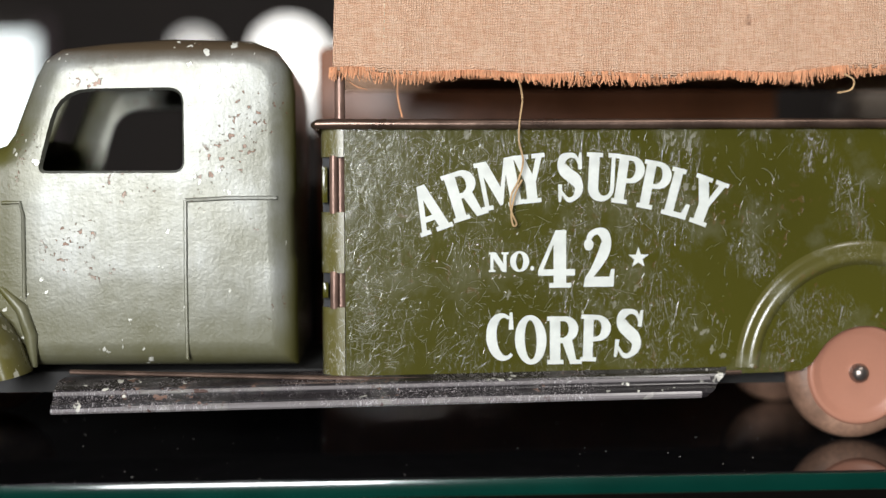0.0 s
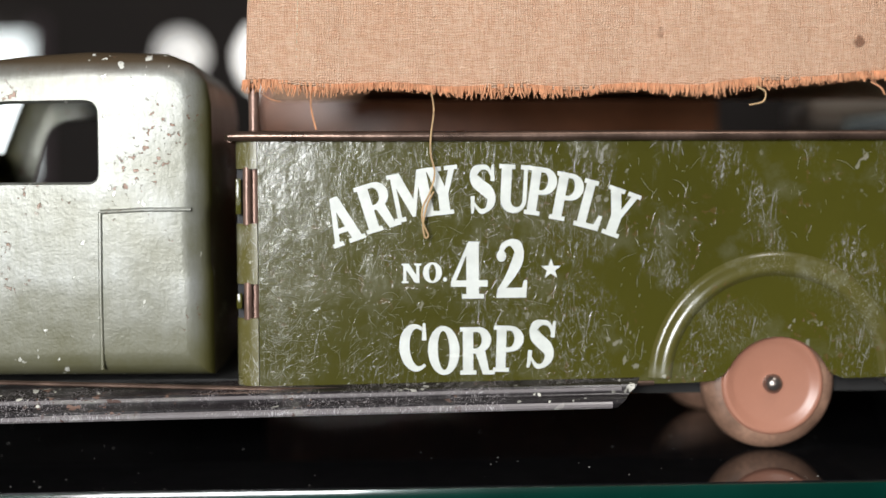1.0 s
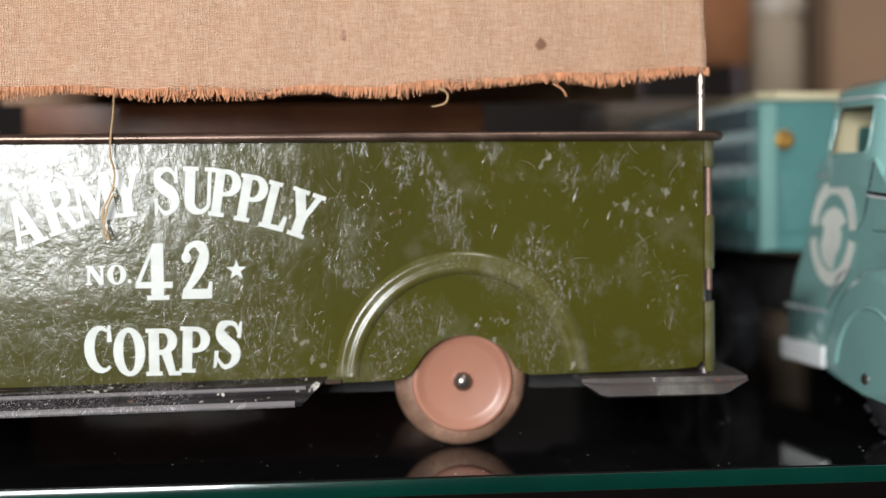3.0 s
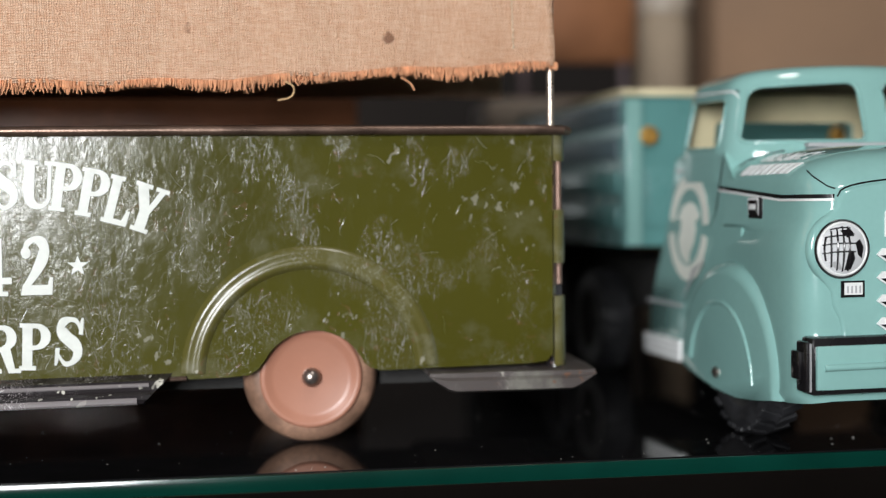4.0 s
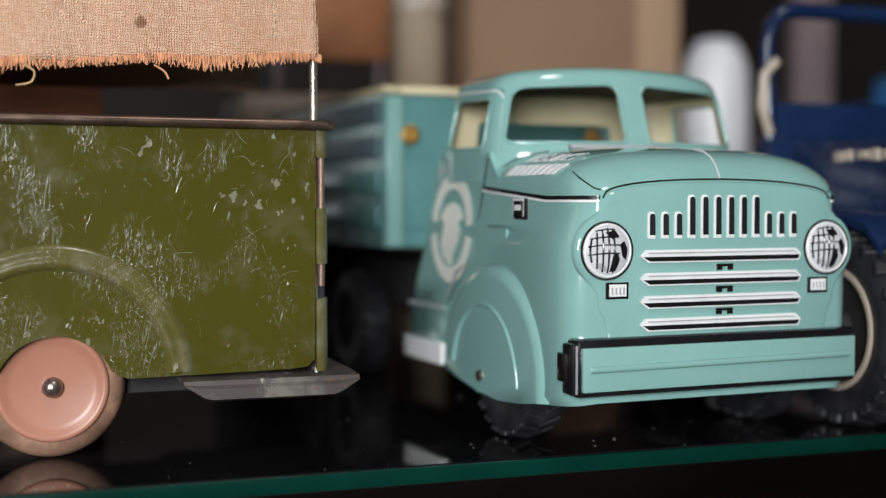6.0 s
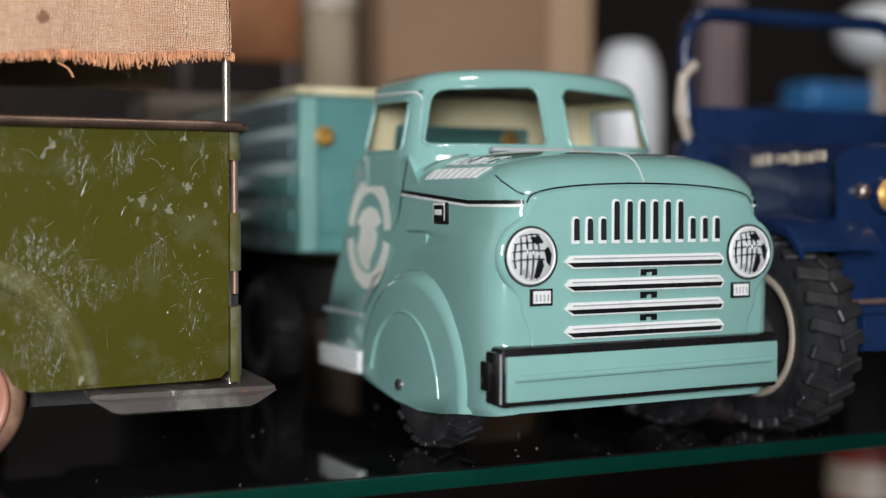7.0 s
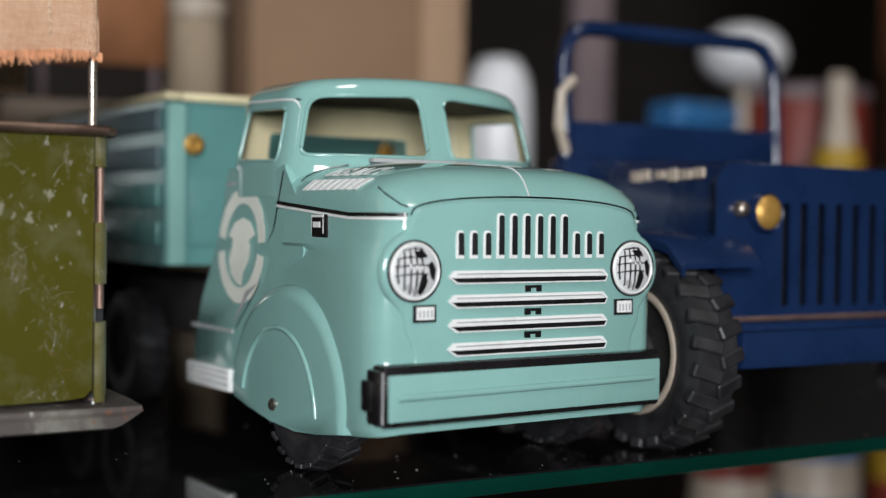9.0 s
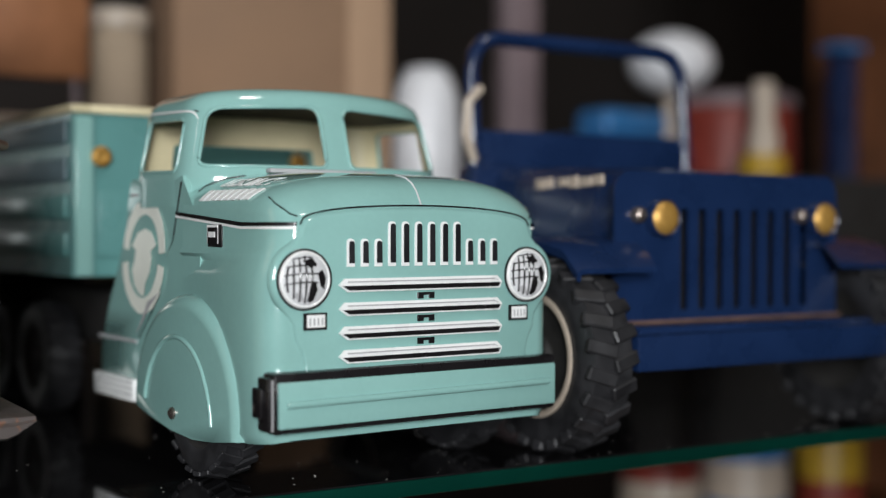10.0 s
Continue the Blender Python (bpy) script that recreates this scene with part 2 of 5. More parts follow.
WALL = surface("dark_room_plaster", (0.075, 0.062, 0.056), 0.85, 0, 0.3, 2, 60)
FLOORMAT = surface("brown_room_floor", (0.08, 0.055, 0.04), 0.6, 0, 0.3, 3, 80)
DUSTMAT = surface("pale_dust", (0.45, 0.43, 0.40), 0.9, 0, 0.2)
GLASS_EDGE = surface("green_glass_edge", (0.0012, 0.027, 0.019), 0.15, 0, 0.3, 5, 60, 0.0, coat=1.0)
BLACKGLASS = surface("dark_glass", (0.0075, 0.0072, 0.0078), 0.04, 0, 0.3, 8, 120, 0.0)
BLACKGLASS.node_tree.nodes["Principled BSDF"].inputs["IOR"].default_value = 1.5


# ---- mesh helpers ----
def part(name, bm, material, parent=None, label="", smooth=35):
    bmesh.ops.recalc_face_normals(bm, faces=bm.faces)
    me = bpy.data.meshes.new(name)
    bm.to_mesh(me)
    bm.free()
    me.materials.append(material)
    if smooth:
        me.shade_smooth()
        me.set_sharp_from_angle(angle=radians(smooth))
    ob = new(name, me)
    ob.parent = parent
    if label:
        ob["label"] = label
    return ob


def thing(name, m, label, category, group="", kind=""):
    ob = new(name)
    ob.empty_display_size = 0.02
    ob.matrix_world = m
    return tagged(ob, label, category, group, kind)


def add_box(bm, x0, x1, y0, y1, z0, z1, bev=0.0, m=None, seg=2):
    r = bmesh.ops.create_cube(bm, size=1)
    vs = r["verts"]
    for v in vs:
        v.co = Vector(((x0 + x1) / 2 + v.co.x * (x1 - x0), (y0 + y1) / 2 + v.co.y * (y1 - y0), (z0 + z1) / 2 + v.co.z * (z1 - z0)))
    if bev:
        es = {e for v in vs for e in v.link_edges}
        out = bmesh.ops.bevel(bm, geom=list(es), offset=bev, segments=seg, affect="EDGES", profile=0.5)
        vs = list({v for f in out["faces"] for v in f.verts} | {v for v in vs if v.is_valid})
    if m is not None:
        bmesh.ops.transform(bm, matrix=m, verts=vs)
    return bm


def box(*a, **k):
    return add_box(bmesh.new(), *a, **k)


def rings(bm, loops, closed=True, cap0=True, cap1=True):
    """Skin a row of vertex loops of equal length."""
    vv = [[bm.verts.new(p) for p in lp] for lp in loops]
    n = len(vv[0])
    for a, b in zip(vv, vv[1:]):
        for i in range(n if closed else n - 1):
            j = (i + 1) % n
            bm.faces.new((a[i], a[j], b[j], b[i]))
    if cap0 and closed:
        bm.faces.new(vv[0])
    if cap1 and closed:
        bm.faces.new(vv[-1])
    return bm


def lathe(profile, seg=40, axis="y", bm=None, m=None):
    """Turn (radius, height) rows about an axis."""
    bm = bm or bmesh.new()
    loops = []
    for r, h in profile:
        r = max(r, 1e-5)
        lp = []
        for i in range(seg):
            a = 2 * math.pi * i / seg
            p = {"y": (r * math.cos(a), h, r * math.sin(a)), "x": (h, r * math.cos(a), r * math.sin(a)), "z": (r * math.cos(a), r * math.sin(a), h)}[axis]
            lp.append(Vector(p) if m is None else m @ Vector(p))
        loops.append(lp)
    return rings(bm, loops, cap0=profile[0][0] < 1e-4, cap1=profile[-1][0] < 1e-4)


def tube(points, r, seg=8, bm=None, taper=None):
    bm = bm or bmesh.new()
    pts = [Vector(p) for p in points]
    loops = []
    up = Vector((0.13, 0.31, 0.94))
    for k, p in enumerate(pts):
        d = (pts[min(k + 1, len(pts) - 1)] - pts[max(k - 1, 0)]).normalized()
        s = d.cross(up).normalized()
        u = s.cross(d)
        rr = r * (taper[k] if taper else 1)
        loops.append([p + rr * (math.cos(2 * math.pi * i / seg) * s + math.sin(2 * math.pi * i / seg) * u) for i in range(seg)])
    return rings(bm, loops)


def inset_loop(pts, d):
    """Move a closed 2D outline inward by d (outline counter-clockwise)."""
    out = []
    n = len(pts)
    for i in range(n):
        p, a, b = Vector(pts[i]), Vector(pts[i - 1]), Vector(pts[(i + 1) % n])
        e0, e1 = (p - a).normalized(), (b - p).normalized()
        n0, n1 = Vector((-e0.y, e0.x)), Vector((-e1.y, e1.x))
        bis = n0 + n1
        if bis.length < 1e-6:
            bis = n0
        bis.normalize()
        out.append(p + bis * d / max(0.5, bis.dot(n0)))
    return out


def ccw(pts):
    s = sum(a[0] * b[1] - b[0] * a[1] for a, b in zip(pts, list(pts[1:]) + [pts[0]]))
    return list(pts) if s > 0 else list(pts)[::-1]


def rounded(pts, r, n=5):
    """A closed outline with its corners rounded; r one number or one for each corner."""
    out = []
    m = len(pts)
    for i in range(m):
        p, a, b = Vector(pts[i]), Vector(pts[i - 1]), Vector(pts[(i + 1) % m])
        rr = r[i] if isinstance(r, (list, tuple)) else r
        if rr <= 0:
            out.append(p)
            continue
        da, db = (a - p), (b - p)
        t = min(rr, da.length * 0.48, db.length * 0.48)
        p0, p1 = p + da.normalized() * t, p + db.normalized() * t
        for k in range(n + 1):
            s = k / n
            out.append((1 - s) ** 2 * p0 + 2 * s * (1 - s) * p + s * s * p1)
    return out


def flat_fill(bm, outlines, to3d):
    """A flat face with holes from 2D outlines (first the outside). Returns its faces."""
    edges = []
    for lp in outlines:
        vs = [bm.verts.new(to3d(p)) for p in lp]
        edges += [bm.edges.new((vs[i], vs[(i + 1) % len(vs)])) for i in range(len(vs))]
    return [f for f in bmesh.ops.triangle_fill(bm, edges=edges, use_beauty=True)["geom"] if isinstance(f, bmesh.types.BMFace)]


def plate(outlines, to3d, thick):
    """A flat plate with holes, thickened along thick (a 3D vector)."""
    bm = bmesh.new()
    fs = flat_fill(bm, outlines, to3d)
    ex = bmesh.ops.extrude_face_region(bm, geom=fs)
    bmesh.ops.translate(bm, vec=thick, verts=[g for g in ex["geom"] if isinstance(g, bmesh.types.BMVert)])
    return bm


def arc2(cx, cz, r, a0, a1, n=16, rz=None):
    rz = rz or r
    return [(cx + r * math.cos(radians(a0 + (a1 - a0) * i / n)), cz + rz * math.sin(radians(a0 + (a1 - a0) * i / n))) for i in range(n + 1)]


XZ = lambda y: (lambda p: Vector((p[0], y, p[1])))
YZ = lambda x: (lambda p: Vector((x, p[0], p[1])))


# ---- the room and the shelf ----
def room_wall(name, x0, x1, y0, y1, z0, z1, label):
    return tagged(part(name, box(x0, x1, y0, y1, z0, z1), WALL, smooth=0), label, "wall", kind="structure")


tagged(part("floor", box(-2.2, 2.8, -1.33, 2.6, -1.0, -0.95), FLOORMAT, smooth=0), "dark brown floor of the room", "floor", kind="structure")
tagged(part("ceiling", box(-2.2, 2.8, -1.33, 2.6, 1.7, 1.75), WALL, smooth=0), "dim plaster ceiling of the room", "ceiling", kind="structure")
room_wall("wall_back", -2.2, 2.8, 2.55, 2.6, -0.95, 1.7, "dark wall far behind the shelf")
room_wall("wall_left", -2.25, -2.2, -1.33, 2.6, -0.95, 1.7, "dark side wall of the room")
room_wall("wall_right", 2.8, 2.85, -1.33, 2.6, -0.95, 1.7, "dark side wall beside the shelf")
bm = bmesh.new()
flat_fill(bm, [[(-2.2, -0.95), (2.8, -0.95), (2.8, 1.7), (-2.2, 1.7)], [(-0.50, 0.05), (-0.06, 0.05), (-0.06, 0.54), (-0.50, 0.54)]], XZ(-1.25))
ex = bmesh.ops.extrude_face_region(bm, geom=bm.faces[:])
bmesh.ops.translate(bm, vec=(0, -0.08, 0), verts=[g for g in ex["geom"] if isinstance(g, bmesh.types.BMVert)])
tagged(part("wall_front", bm, WALL, smooth=0), "dark wall with a bright window opening", "wall", kind="structure")
tagged(part("backdrop", box(-0.8, 0.2, -1.60, -1.58, -0.1, 0.8), glowing("daylight_outside", (0.9, 0.95, 1.0), 1.2), smooth=0), "bright daylight outside the window", "backdrop", kind="structure")

shelf = thing("glass_shelf", pose(0, 0, 0), "dark polished glass shelf with a green cut edge", "shelf", kind="structure")
EDGE_Y, REAR_Y, X0, X1 = -0.0405, 0.40, -0.75, 1.45
part("slab", box(X0, X1, EDGE_Y + 0.0012, REAR_Y - 0.0012, -0.0055, 0.0), BLACKGLASS, shelf, smooth=0)
part("front_edge", box(X0, X1, EDGE_Y, EDGE_Y + 0.0010, -0.0056, -0.0004, bev=0.0004), GLASS_EDGE, shelf, "green polished glass edge")
part("rear_edge", box(X0, X1, REAR_Y - 0.0010, REAR_Y, -0.0056, -0.0004, bev=0.0004), GLASS_EDGE, shelf, "green polished glass edge")
# the cabinet that carries the shelf
tagged(part("cabinet_side", box(1.10, 1.16, 0.02, 0.46, -0.95, 0.75, bev=0.004), WOOD), "dark varnished upright of the display cabinet", "cabinet", kind="structure")
tagged(part("cabinet_side", box(-0.79, -0.755, -0.02, 0.46, -0.95, 0.75, bev=0.004), WOOD), "dark varnished upright of the display cabinet", "cabinet", kind="structure")
tagged(part("cabinet_base", box(-0.75, 1.10, -0.02, 0.46, -0.19, -0.15, bev=0.004), WOOD), "dark lower shelf of the display cabinet", "cabinet", kind="structure")

# dust on the glass
rnd = random.Random(4)
bm = bmesh.new()
for k in range(340):
    x, y = rnd.uniform(-0.2, 0.75), EDGE_Y + 0.003 + 0.30 * rnd.random() ** 2.2
    s = rnd.uniform(0.00007, 0.00022)
    if rnd.random() < 0.03:
        s *= 2.2
    r = bmesh.ops.create_icosphere(bm, subdivisions=1, radius=s)
    bmesh.ops.transform(bm, matrix=pose(x, y, s * 0.4, 0, 0, rnd.uniform(0, 180)) @ Matrix.Diagonal((rnd.uniform(1, 2.6), 1, 0.5, 1)), verts=r["verts"])
tagged(part("dust", bm, DUSTMAT), "pale dust specks lying on the glass shelf", "dust", kind="stuff")


# ---- lettering ----
def stroke(path):
    """Outline of a line of changing breadth through (x, y, breadth)."""
    pts = []
    for k in range(len(path) - 1):
        p0, p1, p2, p3 = (Vector(path[min(max(k + d, 0), len(path) - 1)]) for d in (-1, 0, 1, 2))
        for q in range(5):
            t = q / 5
            pts.append(0.5 * (2 * p1 + (p2 - p0) * t + (2 * p0 - 5 * p1 + 4 * p2 - p3) * t * t + (3 * p1 - p0 - 3 * p2 + p3) * t ** 3))
    pts.append(Vector(path[-1]))
    one, two = [], []
    for k, p in enumerate(pts):
        d = (pts[min(k + 1, len(pts) - 1)] - pts[max(k - 1, 0)]).to_2d().normalized()
        n = Vector((-d.y, d.x)) * p.z / 2
        one.append((p.x + n.x, p.y + n.y))
        two.append((p.x - n.x, p.y - n.y))
    return one + two[::-1]


# broad slab-serif letters with thick and thin stems, over a box of one by one: a list of plates, each an outline and its holes
DRAWN = {
    "A": [[[(0, 0), (0, .09), (.07, .09), (.36, 1), (.60, 1), (.90, .09), (1, .09), (1, 0), (.50, 0), (.50, .09), (.60, .09), (.55, .25), (.27, .25), (.22, .09), (.32, .09), (.32, 0)], [(.31, .36), (.52, .36), (.415, .70)]]],
    "R": [[[(0, 0), (0, .09), (.08, .09), (.08, .91), (0, .91), (0, 1), (.52, 1)] + arc2(.54, .735, .36, 84, -60, 12, .265) + [(.84, .09), (1, .09), (1, 0), (.66, 0), (.45, .44), (.38, .44), (.38, .09), (.47, .09), (.47, 0)], [(.38, .90), (.48, .90)] + arc2(.49, .735, .14, 75, -75, 8, .165) + [(.48, .55), (.38, .55)]]],
    "P": [[[(0, 0), (0, .09), (.09, .09), (.09, .91), (0, .91), (0, 1), (.50, 1)] + arc2(.53, .72, .46, 85, -85, 12, .28) + [(.41, .43), (.41, .09), (.53, .09), (.53, 0)], [(.41, .90), (.50, .90)] + arc2(.51, .72, .17, 75, -75, 8, .185) + [(.50, .53), (.41, .53)]]],
    "Y": [[[(0, .91), (0, 1), (.50, 1), (.50, .91), (.40, .91), (.57, .58), (.72, .91), (.60, .91), (.60, 1), (1, 1), (1, .91), (.90, .91), (.65, .42), (.65, .09), (.76, .09), (.76, 0), (.24, 0), (.24, .09), (.34, .09), (.34, .42), (.08, .91)]]],
    "L": [[[(0, 0), (0, .09), (.1, .09), (.1, .91), (0, .91), (0, 1), (.55, 1), (.55, .91), (.44, .91), (.44, .11), (.75, .11), (.86, .32), (1, .32), (.96, 0)]]],
    "M": [[[(0, 0), (0, .09), (.08, .09), (.08, .91), (0, .91), (0, 1), (.30, 1), (.52, .42), (.72, 1), (1, 1), (1, .91), (.93, .91), (.93, .09), (1, .09), (1, 0), (.62, 0), (.62, .09), (.69, .09), (.69, .66), (.50, .06), (.43, .06), (.18, .70), (.18, .09), (.27, .09), (.27, 0)]]],
    "N": [[[(0, 0), (0, .1), (.08, .1), (.08, .9), (0, .9), (0, 1), (.36, 1), (.74, .42), (.74, .9), (.64, .9), (.64, 1), (1, 1), (1, .9), (.9, .9), (.9, 0), (.70, 0), (.24, .68), (.24, .1), (.34, .1), (.34, 0)]]],
    "U": [[[(0, .91), (0, 1), (.50, 1), (.50, .91), (.40, .91), (.40, .28)] + arc2(.59, .28, .19, 185, 355, 10, .16) + [(.78, .28), (.78, .91), (.68, .91), (.68, 1), (1, 1), (1, .91), (.90, .91), (.90, .28)] + arc2(.49, .28, .41, -4, -176, 12, .28) + [(.08, .28), (.08, .91)]]],
    "O": [[arc2(.5, .5, .5, 0, 352, 44), arc2(.5, .5, .19, 0, 345, 23, .40)]],
    "C": [[arc2(.52, .5, .52, 50, 308, 30, .5) + arc2(.62, .5, .28, 300, 62, 24, .40)], [[(.76, .64), (.92, .64), (.92, 1), (.83, 1), (.80, .86)]]],
    "S": [[stroke(((.84, .74, .07), (.70, .92, .10), (.46, .95, .11), (.23, .86, .24), (.22, .70, .30), (.46, .55, .29), (.72, .42, .30), (.78, .26, .30), (.62, .08, .12), (.38, .05, .10), (.14, .24, .06)))], [[(.78, .66), (.92, .66), (.92, 1), (.84, 1), (.80, .90)]], [[(.06, 0), (.14, 0), (.18, .10), (.20, .36), (.06, .36)]]],
    "2": [[stroke(((.18, .70, .16), (.22, .86, .14), (.46, .95, .11), (.70, .86, .27), (.73, .70, .32), (.56, .48, .26), (.32, .26, .17), (.10, .10, .12)))], [arc2(.19, .72, .15, 0, 340, 16, .10)], [[(.02, 0), (.97, 0), (1, .30), (.90, .30), (.84, .17), (.08, .17)]]],
    "4": [[[(.30, 0), (.30, .08), (.42, .08), (.42, .21), (0, .21), (0, .30), (.48, 1), (.76, 1), (.76, .32), (1, .32), (1, .21), (.76, .21), (.76, .08), (.90, .08), (.90, 0)], [(.14, .32), (.42, .32), (.42, .76)]]],
    ".": [[arc2(.5, .5, .5, 0, 330, 11)]],
}


def glyph(ch, w, h):
    """One letter fitted to w x h; its foot's middle at the origin, in the plane y = 0."""
    bm = bmesh.new()
    for k, plates in enumerate(DRAWN[ch]):
        fs = flat_fill(bm, [[((a - 0.5) * w, b * h) for a, b in lp] for lp in plates], XZ(-0.00010 - 0.00002 * k))
        ex = bmesh.ops.extrude_face_region(bm, geom=fs)
        bmesh.ops.translate(bm, vec=(0, 0.00016, 0), verts=[g for g in ex["geom"] if isinstance(g, bmesh.types.BMVert)])
    return bm


LETTERS = []


def letter(parent, ch, w, h, x, z, turn=0.0, y=-0.0002, mat=None):
    LETTERS.append(ch)
    y -= 0.00003 * (len(LETTERS) % 3)  # no two letters in one plane
    ob = part("letter", glyph(ch, w, h), mat or LETTER, parent, "", smooth=0)
    ob.matrix_local = pose(x, y, z, 0, -turn, 0)
    return ob


# ---- the olive army truck ----
army = thing("army_truck", pose(0, 0, 0), "worn olive tin toy army truck with white lettering", "toy truck")


def px(a):
    return (a - 571) * 0.0001798


def pz(b):
    return 0.1030 - (b - 225) * 0.0001785


AX, AZ = 0.1745, 0.0215
low = [(0.0066, 0.0232), (0.03, 0.0222), (0.09, 0.0228), (0.1475, 0.0238)]
cut = [(0.1540, 0.0243), (0.1572, 0.0262)] + arc2(0.1752, 0.0205, 0.0180, 152, 22, 18) + [(0.1938, 0.0258), (0.1972, 0.0247)]
outline = low + cut + [(0.2100, 0.0249), (0.2480, 0.0256), (0.2535, 0.0262), (0.2558, 0.0285), (0.2562, 0.1035), (0.0066, 0.1035)]
side = part("side_panel", plate([outline], XZ(0.0), (0, 0.0009, 0)), OLIVE, army, "scratched olive side panel")
# hair scratches rubbed through the enamel, thickest at the cab end
rnd = random.Random(21)
bm = bmesh.new()
for k in range(420):
    x = 0.008 + 0.244 * rnd.random() ** (2.6 if k < 330 else 0.9)
    z = rnd.uniform(0.029, 0.101)
    if math.hypot(x - AX, z - 0.0242) < 0.046 and z < 0.062:
        continue
    if x > 0.15 and rnd.random() < 0.5:
        continue
    way = rnd.gauss(0.5, 0.7) if x < 0.10 else rnd.gauss(1.4, 0.35)
    for j in range(rnd.randint(2, 9) if x < 0.06 else rnd.randint(1, 4)):
        a, px0, pz0 = way + rnd.gauss(0, 0.5), x + rnd.gauss(0, 0.0035), z + rnd.gauss(0, 0.0035)
        bend, step = rnd.gauss(0, 0.12), 0.00022 + 0.0016 * rnd.random() ** 2.5
        pts = []
        for q in range(5):
            if 0.0070 < px0 < 0.2550 and 0.0265 < pz0 < 0.1025:
                pts.append((px0, -0.00002, pz0))
            px0, pz0, a = px0 + step * math.cos(a), pz0 + step * math.sin(a), a + bend + rnd.gauss(0, 0.20)
        if len(pts) > 2:
            tube(pts, rnd.choice((0.00002, 0.00003, 0.00004, 0.00006)), 4, bm, taper=[0.4] + [1.0] * (len(pts) - 2) + [0.3])
tagged(part("scratch_work", bm, SCRATCH, army, "fine bright scratches in the enamel", smooth=0), kind="stuff")
# pressed bead over the wheel
loops = []
for i in range(61):
    a = radians(3 + 175 * i / 60)
    row = []
    for r, d in ((0.0338, 0.0006), (0.0346, -0.0003), (0.0356, -0.0013), (0.0366, -0.0017), (0.0378, -0.0013), (0.0388, -0.0009), (0.0398, -0.0012), (0.0408, -0.0010), (0.0418, -0.0004), (0.0428, 0.0006)):
        row.append(Vector((AX + r * math.cos(a), d, 0.0242 + r * math.sin(a))))
    loops.append(row)
part("wheel_bead", rings(bmesh.new(), loops, closed=False), BEAD, army, "pressed arched bead, rubbed bright", smooth=80)


def corner_strip(x0, x1, gaps, sign):
    zs = [0.1035] + [z for g in gaps for z in g] + [0.0245]
    for k in range(0, len(zs), 2):
        za, zb = zs[k + 1], zs[k]
        lp = []
        for z in (za, zb):
            row = []
            for j in range(7):
                t = j / 6
                x = x1 + (x0 - x1) * math.sin(t * math.pi / 2)
                row.append(Vector((x, 0.0055 * (1 - math.cos(t * math.pi / 2)) - 0.0004, z)))
            row += [Vector((x0 - sign * -0.0002, 0.0075, z)), Vector((x1, 0.0075, z))]
            lp.append(row)
        part("corner_strip", rings(bmesh.new(), lp), OLIVE_EDGE, army)


corner_strip(-0.0008, 0.0064, ((0.0940, 0.0765), (0.0572, 0.0462)), -1)
corner_strip(0.2610, 0.2564, ((0.0935, 0.0772), (0.0592, 0.0480)), 1)
for za, zb in ((0.0765, 0.0940), (0.0462, 0.0572)):
    part("slot", box(-0.0004, 0.0062, 0.0042, 0.0060, za, zb), SLOT, army)
    part("hinge_tab", box(-0.0006, 0.0012, 0.0008, 0.0020, za + 0.0030, zb - 0.0030, bev=0.0003), OLIVE, army)
    part("hinge_pin", tube([(0.0031, 0.0012, za - 0.0004), (0.0031, 0.0010, (za + zb) / 2), (0.0032, 0.0012, zb + 0.0004)], 0.00135, 14), PINMETAL, army, "dull copper hinge pin")
for za, zb in ((0.0772, 0.0935), (0.0480, 0.0592)):
    part("slot", box(0.2568, 0.2600, 0.0042, 0.0060, za, zb), SLOT, army)
    part("hinge_pin", tube([(0.2585, 0.0022, za + 0.004 * (za < 0.06)), (0.2585, 0.0022, zb)], 0.0011, 12), PINMETAL, army, "dull copper hinge pin")
# rolled rim, other walls and floor
rim = [(-0.0030, 0.0012, 0.1040), (-0.0018, -0.0008, 0.1042), (0.003, -0.0014, 0.1043), (0.05, -0.0014, 0.1041), (0.13, -0.0014, 0.1042), (0.25, -0.0014, 0.1040), (0.2595, -0.0010, 0.1038), (0.2620, 0.0012, 0.1036)]
part("rolled_rim", tube(rim, 0.00165, 12, taper=[0.7, 0.95, 1, 1, 1, 1, 1, 0.8]), RAILMETAL, army, "brown rolled steel rim")
part("rolled_rim", tube([(-0.002, 0.0990, 0.104), (0.2615, 0.0990, 0.104)], 0.0016, 12), RAILMETAL, army)
part("rolled_rim", tube([(-0.0022, 0.002, 0.104), (-0.0022, 0.098, 0.104)], 0.0015, 12), RAILMETAL, army)
part("rolled_rim", tube([(0.2615, 0.002, 0.1037), (0.2615, 0.098, 0.1037)], 0.0015, 12), RAILMETAL, army)
part("side_panel", box(0.0, 0.260, 0.0982, 0.0992, 0.025, 0.1035), OLIVE, army)
part("front_panel", box(-0.0006, 0.0004, 0.0078, 0.0980, 0.025, 0.1035), OLIVE, army)
part("tail_panel", box(0.2598, 0.2608, 0.0078, 0.0980, 0.025, 0.1035), OLIVE, army)
part("box_floor", box(0.0006, 0.2594, 0.0170, 0.0820, 0.0255, 0.0268), DARK, army)
for x in (0.0052, 0.2565):
    for y in (0.0040,):
        z1 = 0.185
        part("bow_post", tube([(x, y, 0.026), (x, y, 0.11), (x + 0.0006 * (x < 0.1), y, z1)], 0.00165 if x < 0.1 else 0.0013, 12), PINMETAL if x < 0.1 else POSTMETAL, army, "thin wire post of the canvas")
